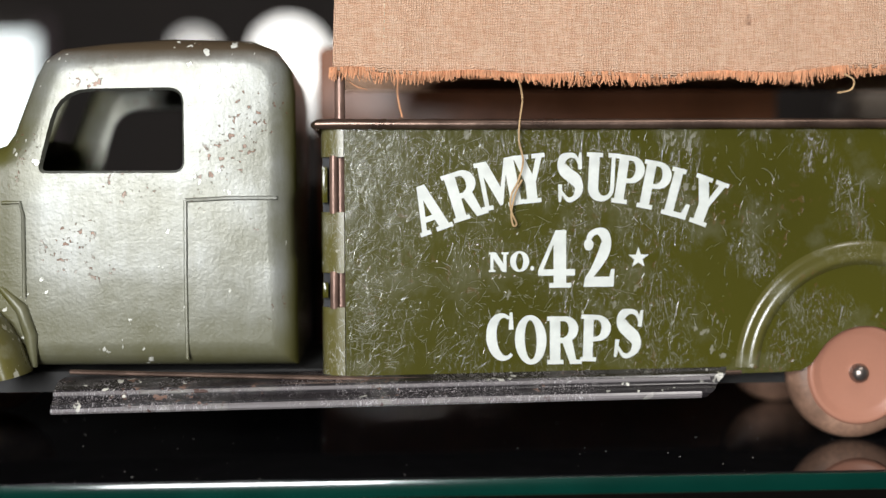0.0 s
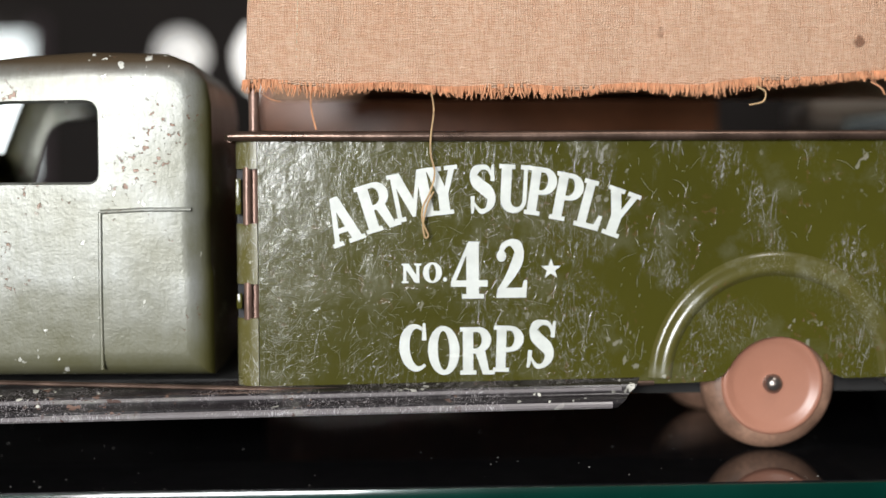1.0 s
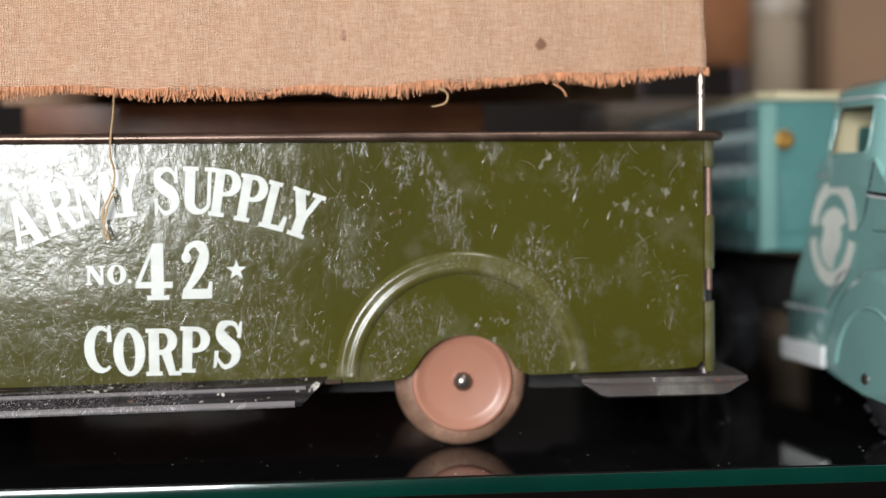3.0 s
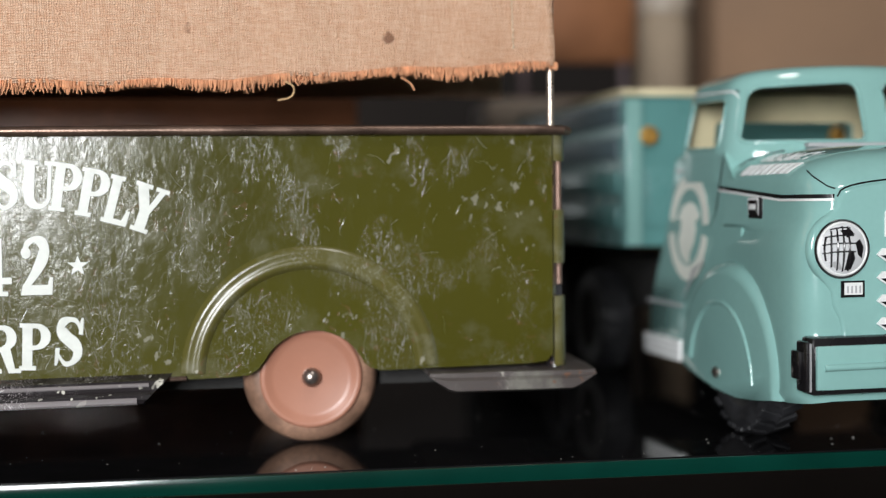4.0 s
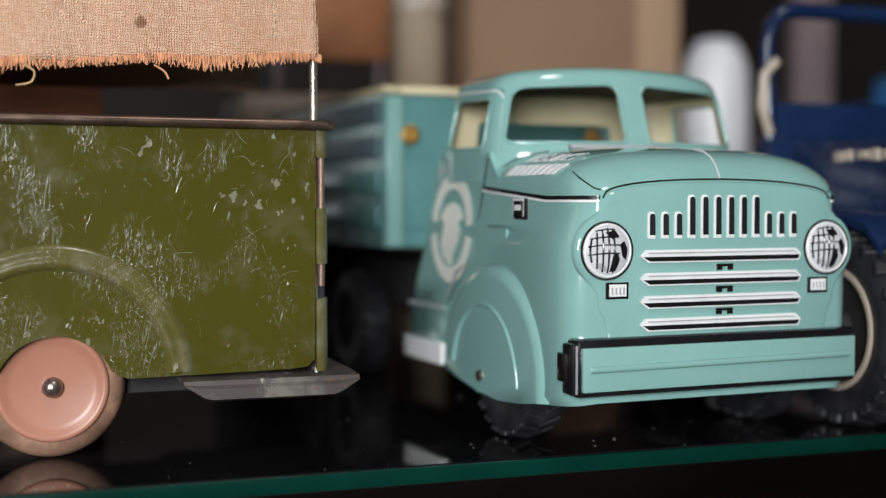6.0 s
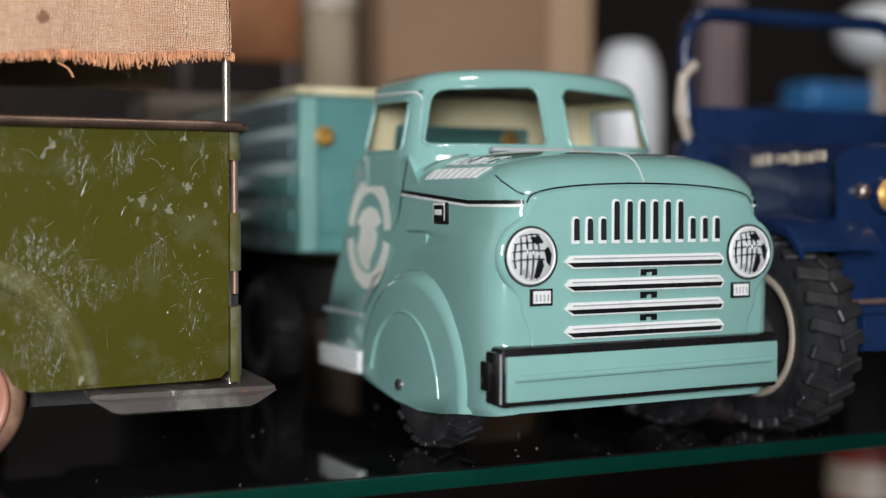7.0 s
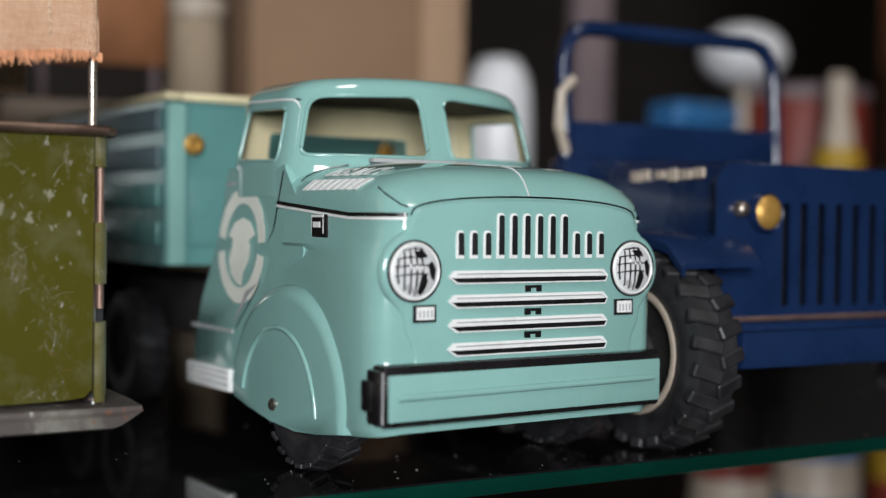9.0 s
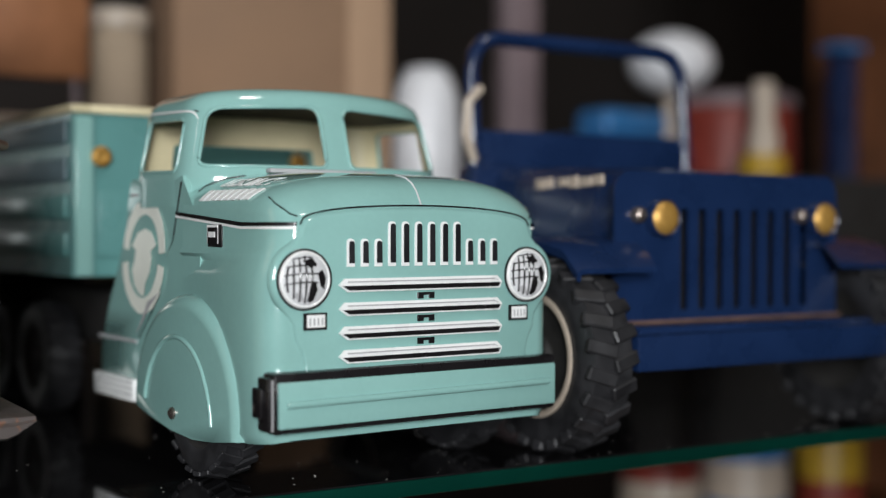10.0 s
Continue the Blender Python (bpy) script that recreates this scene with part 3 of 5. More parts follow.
# lettering on the panel
for ch, w, x, z, turn in (("A", 55, 771, 409, 19.5), ("R", 58, 832, 385, 17), ("M", 70, 889, 367, 11), ("Y", 54, 941, 359, 6), ("S", 46, 1009, 357, 1.5), ("U", 52, 1062, 357, -3),
                          ("P", 48, 1107, 362, -8), ("P", 48, 1152, 372, -11), ("L", 43, 1193, 385, -15), ("Y", 56, 1236, 399, -20)):
    letter(army, ch, w * 1.10 * 0.0001798, 87 * 0.0001785, px(x), pz(z), turn)
for ch, x0, x1, zt, zb in (("N", 862, 897, 447, 482), ("O", 900, 934, 445, 482), (".", 936, 943, 472, 480), ("4", 950, 1016, 408, 511), ("2", 1030, 1087, 405, 510)):
    letter(army, ch, (x1 - x0) * 0.0001798, (zb - zt) * 0.0001785, px((x0 + x1) / 2), pz(zb))
for ch, w, x, zt, zb, turn in (("C", 48, 887, 556, 642, 4), ("O", 50, 938, 560, 649, 2), ("R", 55, 997, 563, 649, 0), ("P", 48, 1052, 561, 645, -2), ("S", 47, 1109, 551, 639, -5)):
    letter(army, ch, w * 1.13 * 0.0001798, (zb - zt) * 0.0001785, px(x), pz(zb), turn)
bm = bmesh.new()
flat_fill(bm, [[(px(1130) + (0.0034 if k % 2 == 0 else 0.0014) * math.sin(math.pi * k / 5), pz(459) + (0.0034 if k % 2 == 0 else 0.0014) * math.cos(math.pi * k / 5)) for k in range(10)]], XZ(-0.0003))
part("star", bm, LETTER, army, "small white painted star", smooth=0)

# cab: outline in x, z, rounded into the side
cab_out = ccw([(-0.0090, 0.0270), (-0.0092, 0.0600), (-0.0100, 0.0640), (-0.0100, 0.0800), (-0.0092, 0.0840), (-0.0092, 0.1150), (-0.0105, 0.1225), (-0.0150, 0.1285), (-0.0230, 0.1316), (-0.0480, 0.1322), (-0.0680, 0.1308), (-0.0830, 0.1290), (-0.0885, 0.1255),
               (-0.0915, 0.1200), (-0.0985, 0.1020), (-0.1010, 0.0985), (-0.1080, 0.0960), (-0.1400, 0.0900), (-0.1700, 0.0830), (-0.1790, 0.0760), (-0.1810, 0.0600), (-0.1810, 0.0360), (-0.1400, 0.0280)])
win = ccw(rounded([(-0.0902, 0.0892), (-0.0440, 0.0892), (-0.0440, 0.1163), (-0.0830, 0.1157)], [0.003, 0.004, 0.005, 0.010]))


def cab_side(y0, sgn):
    bm = bmesh.new()
    loops = []
    for k in range(7):
        a = k / 6 * math.pi / 2
        d, y = 0.0085 * (1 - math.sin(a)), 0.0085 * (1 - math.cos(a))
        loops.append([Vector((p.x, y0 + sgn * (0.0085 - (0.0085 - y)), p.y)) for p in inset_loop(cab_out, 0.0085 * (1 - math.cos(math.pi / 2 - a)))])
    rings(bm, loops, cap0=False, cap1=False)
    inner = [(v.x, v.z) for v in loops[0]]
    flat_fill(bm, [inner, win], XZ(y0))
    ring0 = [Vector((p[0], y0, p[1])) for p in win]
    ring1 = [Vector((p[0], y0 + sgn * 0.0022, p[1])) for p in inset_loop(win, 0.0008)]
    rings(bm, [ring0, ring1], cap0=False, cap1=False)
    bmesh.ops.remove_doubles(bm, verts=bm.verts, dist=1e-5)
    return bm


part("cab_side", cab_side(0.0030, 1), OLIVE_CAB, army, "olive cab side, rubbed to silvery grey", smooth=50)
part("cab_side", cab_side(0.0970, -1), OLIVE_CAB, army, "olive cab side", smooth=50)
bm = bmesh.new()
o3 = [Vector((p[0], 0, p[1])) for p in cab_out]
for i in range(len(o3)):
    a, b = o3[i], o3[(i + 1) % len(o3)]
    if -0.0995 < min(a.x, b.x) and max(a.x, b.x) < -0.0880 and min(a.z, b.z) > 0.1:
        continue
    if max(a.z, b.z) < 0.037:
        continue
    bm.faces.new([bm.verts.new(a + Vector((0, y, 0))) for y in (0.0115, 0.0885)] + [bm.verts.new(b + Vector((0, y, 0))) for y in (0.0885, 0.0115)])
bmesh.ops.remove_doubles(bm, verts=bm.verts, dist=1e-5)
part("cab_shell", bm, ROOFWORN, army, "roof, hood and back of the cab", smooth=50)
part("windscreen_post", tube([(-0.0985, 0.05, 0.1015), (-0.0890, 0.05, 0.1245)], 0.0020, 8), OLIVE_CAB, army)
# door seams pressed into the tin
part("door_seam", tube([(-0.0438, 0.0026, 0.0805), (-0.0300, 0.0025, 0.0812), (-0.0150, 0.0028, 0.0812)], 0.0007, 8), OLIVE_CAB, army)
part("door_seam", tube([(-0.0438, 0.0026, 0.0805), (-0.0440, 0.0026, 0.055), (-0.0438, 0.0028, 0.030)], 0.0006, 8), OLIVE_CAB, army)
part("door_seam", tube([(-0.1010, 0.0026, 0.0800), (-0.0955, 0.0026, 0.0802), (-0.0945, 0.0026, 0.076), (-0.0945, 0.0026, 0.050)], 0.0006, 8), OLIVE_CAB, army)
# front fender: a swollen arch before the cab
loops = []
for j in range(13):
    t = j / 12
    a = radians(12 + 156 * t)
    cx, cz = -0.1300 + 0.0335 * math.cos(a), 0.0190 + 0.0335 * math.sin(a)
    lp = []
    for k in range(12):
        b = 2 * math.pi * k / 12
        rr = 0.0055 * math.cos(b)
        lp.append(Vector((cx + rr * math.cos(a), -0.0015 + 0.0115 * math.sin(b), cz + rr * math.sin(a))))
    loops.append(lp)
part("front_fender", rings(bmesh.new(), loops), OLIVE_EDGE, army, "swollen olive front fender", smooth=60)
part("fender_flare", tube([(-0.1020, 0.0040, 0.0530), (-0.0955, 0.0030, 0.0465), (-0.0928, 0.0028, 0.0380), (-0.0922, 0.0032, 0.0280)], 0.0022, 10, taper=[0.6, 1, 1, 0.6]), OLIVE_CAB, army, smooth=60)

# running board with two ribs, and the tail plate
def board(x0, x1, prof, skew, name, mat, label, trim=0.0):
    loops = []
    n = 24
    for i in range(n + 1):
        t = i / n
        x = x0 + (x1 - x0) * t
        lp = []
        for y, z in prof:
            xx = x
            if i == n:
                low, high = min(q[1] for q in prof), max(q[1] for q in prof)
                xx = x - trim * (1 - (z - low) / (high - low))
            lp.append(Vector((xx, y, z + skew * t)))
        loops.append(lp)
    return part(name, rings(bmesh.new(), loops), mat, army, label, smooth=40)


prof = [(-0.0060, 0.0142), (-0.0085, 0.0150), (-0.0092, 0.0163), (-0.0086, 0.0176), (-0.0068, 0.0182), (-0.0058, 0.0192), (-0.0056, 0.0204), (-0.0046, 0.0217), (-0.0026, 0.0220), (-0.0012, 0.0226), (0.001, 0.0236), (0.012, 0.0236), (0.012, 0.0205), (-0.002, 0.0170)]
board(-0.0842, 0.1300, prof, 0.0026, "running_board", RUNBOARD, "ribbed black running board, paint worn to grey metal", 0.010)
# worn edges, with the highlight on the lip painted in as brighter metal
part("board_edge", tube([(-0.0842, -0.0080, 0.0158), (-0.02, -0.0084, 0.0166), (0.06, -0.0084, 0.0176), (0.1190, -0.0082, 0.0183)], 0.0013, 10), EDGEMETAL, army, "worn board edge, coloured bright where it catches the light")
part("board_edge", tube([(-0.0840, -0.0056, 0.0205), (0.0, -0.0056, 0.0215), (0.1225, -0.0054, 0.0229)], 0.0007, 8), EDGEMETAL, army)
part("board_lip", tube([(-0.080, -0.0006, 0.0268), (0.02, -0.0012, 0.0232), (0.08, -0.0012, 0.0230), (0.134, -0.0008, 0.0240)], 0.0008, 8), RAILMETAL, army)
prof = [(-0.0060, 0.0172), (-0.0078, 0.0180), (-0.0078, 0.0212), (-0.0060, 0.0222), (-0.0058, 0.0238), (0.006, 0.0244), (0.096, 0.0244), (0.096, 0.0172)]
bm = bmesh.new()
loops = []
for x, s in ((0.2130, 0.0), (0.2190, 0.85), (0.2215, 1), (0.2605, 1), (0.2630, 0.8), (0.2690, 0.0)):
    loops.append([Vector((x, y, 0.0226 + (z - 0.0226) * (s if z < 0.0226 else 1) * (1 if z < 0.0226 else 0.9))) for y, z in prof])
part("tail_plate", rings(bm, loops), DUSTY, army, "rusty black tail plate", smooth=40)
part("latch_stud", lathe([(0.0034, 0.0236), (0.0032, 0.0260), (0.0022, 0.0276), (0.0, 0.0280)], 14, "z", m=pose(0.2575, 0.004, 0)), RUNBOARD, army)
part("chassis", box(-0.170, 0.2540, 0.0130, 0.0880, 0.0185, 0.0250), DARK, army)


def tin_wheel(x, y, flip):
    s = -1 if flip else 1
    w = part("wheel", lathe([(0.0, 0.0004), (0.0120, 0.0004), (0.0136, 0.0000), (0.0150, -0.0009), (0.0160, -0.0012), (0.0168, -0.0007), (0.0171, 0.0006)], 56, "y"), WHEELBROWN, army, "dished brown tin wheel", smooth=60)
    w.matrix_local = pose(x, y, 0.0226, 0, 0, 180 if flip else 0)
    part("tyre", lathe([(0.0169, 0.0002), (0.0186, 0.0006), (0.0206, 0.0018), (0.0219, 0.0038), (0.0226, 0.0064), (0.0218, 0.0085), (0.0160, 0.0105), (0.0, 0.0110)], 56, "y"), WHEELRIM, w, "worn pale brown tyre rim", smooth=60)
    part("axle_cap", lathe([(0.0031, 0.0006), (0.0032, -0.0008), (0.0026, -0.0024), (0.0014, -0.0032), (0.0, -0.0034)], 22, "y"), STEEL, w, "domed steel axle cap", smooth=70)
    return w


tin_wheel(0.1745, 0.0040, False)
tin_wheel(0.1745, 0.0950, True)
tin_wheel(-0.1290, 0.0050, False)
tin_wheel(-0.1290, 0.0950, True)
part("axle", tube([(0.1745, 0.012, 0.0226), (0.1745, 0.088, 0.0226)], 0.0016, 8), STEEL, army)
part("axle", tube([(-0.1290, 0.012, 0.0226), (-0.1290, 0.088, 0.0226)], 0.0016, 8), STEEL, army)

# ---- canvas cover over the cargo box ----
cover = thing("canvas_cover", pose(0, 0, 0), "frayed tan canvas cover hung over the truck's wire posts", "canvas cover")


def hem(x):
    return 0.1208 - 0.0016 * math.sin(max(0, min(1, (x - 0.01) / 0.17)) * math.pi) + max(0, x - 0.15) / 0.107 * 0.0048 + 0.0005 * math.sin(x * 160)


cx0, cx1 = 0.0030, 0.2575
bm = bmesh.new()
loops = []
for i in range(121):
    x = cx0 + (cx1 - cx0) * i / 120
    row = []
    zb = hem(x)
    dx = 0.0022 * (0.5 - i / 120) * 2
    for j in range(25):
        t = j / 24
        z = zb + (0.184 - zb) * t
        y = 0.0016 + 0.0007 * math.sin(x * 75 + z * 30) * (1 - t) + 0.0004 * math.sin(x * 210)
        row.append(Vector((x + dx * t, y, z)))
    for j in range(1, 9):
        a = j / 8 * math.pi / 2
        row.append(Vector((x + dx, 0.0016 + 0.012 * (1 - math.cos(a)), 0.184 + 0.012 * math.sin(a))))
    row += [Vector((x + dx, 0.0854, 0.196)), Vector((x + dx, 0.0974, 0.184)), Vector((x, 0.0980, 0.1225))]
    loops.append(row)
rings(bm, loops, closed=False)
cloth = part("canvas_sheet", bm, CANVAS, cover, smooth=60)
sol = cloth.modifiers.new("thickness", "SOLIDIFY")
sol.thickness, sol.offset = 0.0007, 1
rnd = random.Random(9)
bm = bmesh.new()
x = cx0 - 0.0008
while x < cx1 + 0.001:
    L = rnd.uniform(0.0008, 0.0029) * (1.0 + 0.35 * math.sin(x * 90))
    z = hem(x)
    lean, out = rnd.uniform(-0.5, 0.5), rnd.uniform(-0.0008, 0.0004)
    y = 0.0006 + rnd.uniform(-0.0005, 0.0006)
    pts = [(x, y, z + 0.0012), (x + lean * L * 0.4, y + out * 0.5, z - L * 0.45), (x + lean * L * 0.9 + rnd.uniform(-0.0003, 0.0003), y + out, z - L)]
    tube(pts, rnd.uniform(0.00020, 0.00040), 4, bm, taper=[1, 0.9, 0.45])
    x += rnd.uniform(0.00016, 0.00034)
tagged(part("frayed_fringe", bm, THREAD, cover, "frayed rust-tan threads"), kind="stuff")
for sx in (0.0190, 0.2435):
    k = 0
    z = hem(sx) + 0.0055
    bm = bmesh.new()
    while z < 0.18:
        s = (0.5 - (sx - cx0) / (cx1 - cx0)) * 2 * 0.0022 * (z - 0.12) / 0.064
        tube([(sx + s, 0.0006, z), (sx + s + 0.0001, 0.0001, z + 0.0011), (sx + s, 0.0006, z + 0.0022)], 0.00022, 5, bm)
        z += 0.0024
    part("seam", bm, STITCH, cover, "pale stitched seam")


def strand(points, r=0.00032):
    pts = [Vector(p) for p in points]
    fine = []
    for k in range(len(pts) - 1):
        p0, p1, p2, p3 = pts[max(k - 1, 0)], pts[k], pts[k + 1], pts[min(k + 2, len(pts) - 1)]
        for s in range(6):
            t = s / 6
            fine.append(0.5 * ((2 * p1) + (p2 - p0) * t + (2 * p0 - 5 * p1 + 4 * p2 - p3) * t * t + (3 * p1 - p0 - 3 * p2 + p3) * t ** 3))
    fine.append(pts[-1])
    return tube(fine, r, 6)


def ploose(*pp):
    return [(px(a) , -0.0045 if b > 150 else 0.001, pz(b)) for a, b in pp]


part("loose_thread", strand(ploose((917, 140), (920, 175), (915, 215), (914, 250), (921, 285), (912, 320), (900, 345), (899, 370), (909, 395), (903, 398), (900, 375), (908, 340), (919, 318))), TWINE, cover, "long loose thread hanging down")
part("loose_thread", strand([(px(704), 0.002, pz(135)), (px(702), 0.003, pz(160)), (px(706), 0.004, pz(185)), (px(711), 0.004, pz(205))]), THREAD, cover)
part("loose_thread", strand([(px(1500), 0.0005, pz(128)), (px(1517), -0.001, pz(140)), (px(1512), -0.0015, pz(158)), (px(1488), -0.001, pz(164))]), TWINE, cover)
part("loose_thread", strand([(0.2055, 0.001, 0.1215), (0.2085, 0.0, 0.1195), (0.2098, 0.0, 0.1172)]), THREAD, cover)
part("loose_thread", strand([(px(612), 0.003, pz(138)), (px(630), 0.003, pz(150)), (px(648), 0.004, pz(155))], 0.0002), THREAD, cover)


# ---- the teal tin truck ----
teal = thing("teal_truck", pose(0.3773, -0.0516, 0.0016, 0, 0, 4) @ Matrix.Scale(0.98, 4), "glossy teal lithographed tin toy truck", "toy truck")
FLOOR = -0.00163  # the glass under the truck, in its own measure
HOOD_Y = (0.0050, 0.0062, 0.0080, 0.0105, 0.0140, 0.0200, 0.0300, 0.0450, 0.0600, 0.0690)
HOOD_TOP = (0.0864, 0.0886, 0.0914, 0.0938, 0.0956, 0.0968, 0.0976, 0.0981, 0.0984, 0.0984)
HOOD_HALF = (0.0448, 0.0466, 0.0484, 0.0500, 0.0510, 0.0516, 0.0520, 0.0523, 0.0525, 0.0526)


def hood_at(y):
    """Half width, top, side height and fullness of the hood at a place along it."""
    y = max(0.005, y)
    full = float(np.interp(y, (0.005, 0.014, 0.03), (1.0, 0.62, 0.52)))
    return float(np.interp(y, HOOD_Y, HOOD_HALF)), float(np.interp(y, HOOD_Y, HOOD_TOP)), 0.0804 + max(0.0, y - 0.020) * 0.075, full


def on_hood(x, y):
    """Height of the hood's skin."""
    wh, zt, zs, full = hood_at(y)
    c = min(1.0, abs(x) / wh) ** (1 / full)
    return zs + (zt - zs) * math.sqrt(max(0.0, 1 - c * c)) ** 0.75


def hood_rows(y):
    """Half outline of the hood's top from its side to the middle."""
    wh, zt, zs, full = hood_at(y)
    out = [(wh + 0.0001, zs - 0.002)]
    for k in range(13):
        a = math.pi / 2 * k / 13
        out.append((wh * math.cos(a) ** full, zs + (zt - zs) * math.sin(a) ** 0.75))
    return out


def section(w, zb, y):
    wh, zt = hood_at(y)[:2]
    half = [(w * 0.55, zb), (w - 0.002, zb), (w, zb + 0.003), (w, 0.040), (w, 0.060), (w - 0.0006, 0.0655), (w - 0.0018, 0.0690), (wh + 0.0014, 0.0712), (wh + 0.0002, 0.0735)] + hood_rows(y)
    return [Vector((x, y, z)) for x, z in half] + [Vector((0, y, zt))] + [Vector((-x, y, z)) for x, z in reversed(half)]


loops = []
for y, w, zb in ((0.0050, 0.0478, 0.0160), (0.0056, 0.0500, 0.0157), (0.0068, 0.0520, 0.0154), (0.0080, 0.0532, 0.0151), (0.0105, 0.0545, 0.0148), (0.0140, 0.0553, 0.0144), (0.0200, 0.0557, 0.0138), (0.0300, 0.0555, 0.0140), (0.0450, 0.0545, 0.0170), (0.0600, 0.0534, 0.0170), (0.0690, 0.0532, 0.0170)):
    loops.append(section(w, zb, y))
part("hood", rings(bmesh.new(), loops), TEAL, teal, "rounded teal nose and hood", smooth=42)

# the pressed face that carries lamps and grille: an arched top, a lobe round each lamp, narrow at the foot
face_half = [(0.0435 * math.sin(radians(a)), 0.0806 + 0.0056 * math.cos(radians(a)) ** 0.8) for a in range(0, 86, 8)] + [(0.0440, 0.0800), (0.0448, 0.0775)]
face_half += arc2(0.0424, 0.0640, 0.0118, 66, -42, 18) + [(0.0490, 0.0535), (0.0466, 0.0505), (0.0460, 0.0460), (0.0440, 0.0425), (0.0430, 0.0390), (0.0428, 0.0330)]
face_out = ccw([(-a, b) for a, b in face_half[:0:-1]] + face_half)
bm = bmesh.new()
steps = [(0.0, 0.0064), (0.0001, 0.0056), (0.0004, 0.0048), (0.0009, 0.0043), (0.0016, 0.0040)]
loops = [[Vector((p.x, y, p.y)) for p in inset_loop(face_out, d)] for d, y in steps]
rings(bm, loops, cap0=False, cap1=False)
flat_fill(bm, [[(v.x, v.z) for v in loops[-1]]], XZ(0.0040))
bmesh.ops.remove_doubles(bm, verts=bm.verts, dist=1e-5)
part("nose_face", bm, TEAL, teal, "pressed teal front with a lobe round each lamp", smooth=60)


def cab_back(z):
    """The cab's rear edge: furthest back at the step, forward at the belt."""
    return float(np.interp(z, [0.018, 0.035, 0.050, 0.065, 0.085, 0.0985], [0.1450, 0.1440, 0.1370, 0.1270, 0.1200, 0.1150]))


def cab_front(z):
    return float(np.interp(z, [0.018, 0.080, 0.0985], [0.0535, 0.0560, 0.0720]))


loops = []
for f, dw in ((0.0, 0.0), (0.15, 0.0), (0.6, 0.0), (0.98, 0.0), (1.0, 0.0014)):
    half = [(0.0265, 0.018), (0.0520, 0.018), (0.0530, 0.020), (0.0530, 0.035), (0.0530, 0.050), (0.0530, 0.060), (0.0528, 0.068), (0.0522, 0.078), (0.0523, 0.085), (0.0524, 0.0955), (0.0518, 0.0970), (0.0490, 0.0970), (0.0480, 0.094)]
    rows = [((a - dw), cab_front(b) + (cab_back(b) - cab_front(b)) * f, b) for a, b in half]
    loops.append([Vector(r) for r in rows] + [Vector((-r[0], r[1], r[2])) for r in reversed(rows)])
part("cab_body", rings(bmesh.new(), loops), TEAL, teal, "teal cab with doors", smooth=38)
part("cowl_vent", box(-0.030, 0.012, 0.0500, 0.0535, 0.0979, 0.0994, bev=0.0005), INK_GREY, teal, "grey printed cowl vent")


def dense(outline, step=0.003):
    """The same closed outline with points no further apart than the step."""
    out = []
    for a, b in zip(outline, outline[1:] + outline[:1]):
        n = max(1, math.ceil(math.dist(a, b) / step))
        out += [(a[0] + (b[0] - a[0]) * k / n, a[1] + (b[1] - a[1]) * k / n) for k in range(n)]
    return out


# the cab's upper shell: pillars and domed roof pressed from one sheet
CAB_C, CAB_R, CAB_EX = 0.0920, 0.1180, 0.32


def shell_dims(z, grow=0.0):
    t = max(0.0, (min(z, 0.1230) - 0.0965) / 0.028)
    return 0.0526 - 0.0054 * t + grow, 0.0540 + 0.0090 * t - grow, 0.0100 - 0.0040 * t  # half width, front, bow


def on_screen(p, back=0.0):
    w, yf, bow = shell_dims(p[1])
    q = min(0.999, abs(p[0]) / w)
    front = yf + bow * q * q
    return Vector((p[0], CAB_C - (CAB_C - front) * math.sqrt(1 - q ** (2 / CAB_EX)) ** CAB_EX + back, p[1]))


def on_door(p, side=-1, out=0.0):
    w, yf, bow = shell_dims(p[1])
    q = (CAB_C - p[0]) / (CAB_C - yf - bow) if p[0] < CAB_C else (p[0] - CAB_C) / (CAB_R - CAB_C)
    return Vector((side * (w * math.sqrt(max(0.0, 1 - min(1.0, q) ** (2 / CAB_EX))) ** CAB_EX + out), p[0], p[1]))


def plan_loop(z, grow, n):
    w, yf, bow = shell_dims(z, grow)
    a = np.linspace(0, 2 * np.pi, 6001)
    ca, sa = np.cos(a), np.sin(a)
    x = w * np.sign(ca) * np.abs(ca) ** CAB_EX
    y = np.where(sa < 0, CAB_C - (CAB_C - yf - bow * (x / w) ** 2) * np.abs(sa) ** CAB_EX, CAB_C + (CAB_R + grow - CAB_C) * np.abs(sa) ** CAB_EX)
    s = np.concatenate(([0], np.cumsum(np.hypot(np.diff(x), np.diff(y)))))
    u = np.linspace(0, s[-1], n + 1)[:-1]
    return np.interp(u, s, x), np.interp(u, s, y)


def inside(p, poly):
    hit = False
    for (ax, ay), (bx, by) in zip(poly, poly[1:] + poly[:1]):
        if (ay > p[1]) != (by > p[1]) and p[0] < (bx - ax) * (p[1] - ay) / (by - ay) + ax:
            hit = not hit
    return hit


def nearest(p, poly):
    best = None
    for a, b in zip(poly, poly[1:] + poly[:1]):
        a, b = Vector(a), Vector(b)
        d = b - a
        t = max(0.0, min(1.0, (Vector(p) - a).dot(d) / max(1e-12, d.dot(d))))
        c = a + d * t
        if best is None or (c - Vector(p)).length < (best - Vector(p)).length:
            best = c
    return best


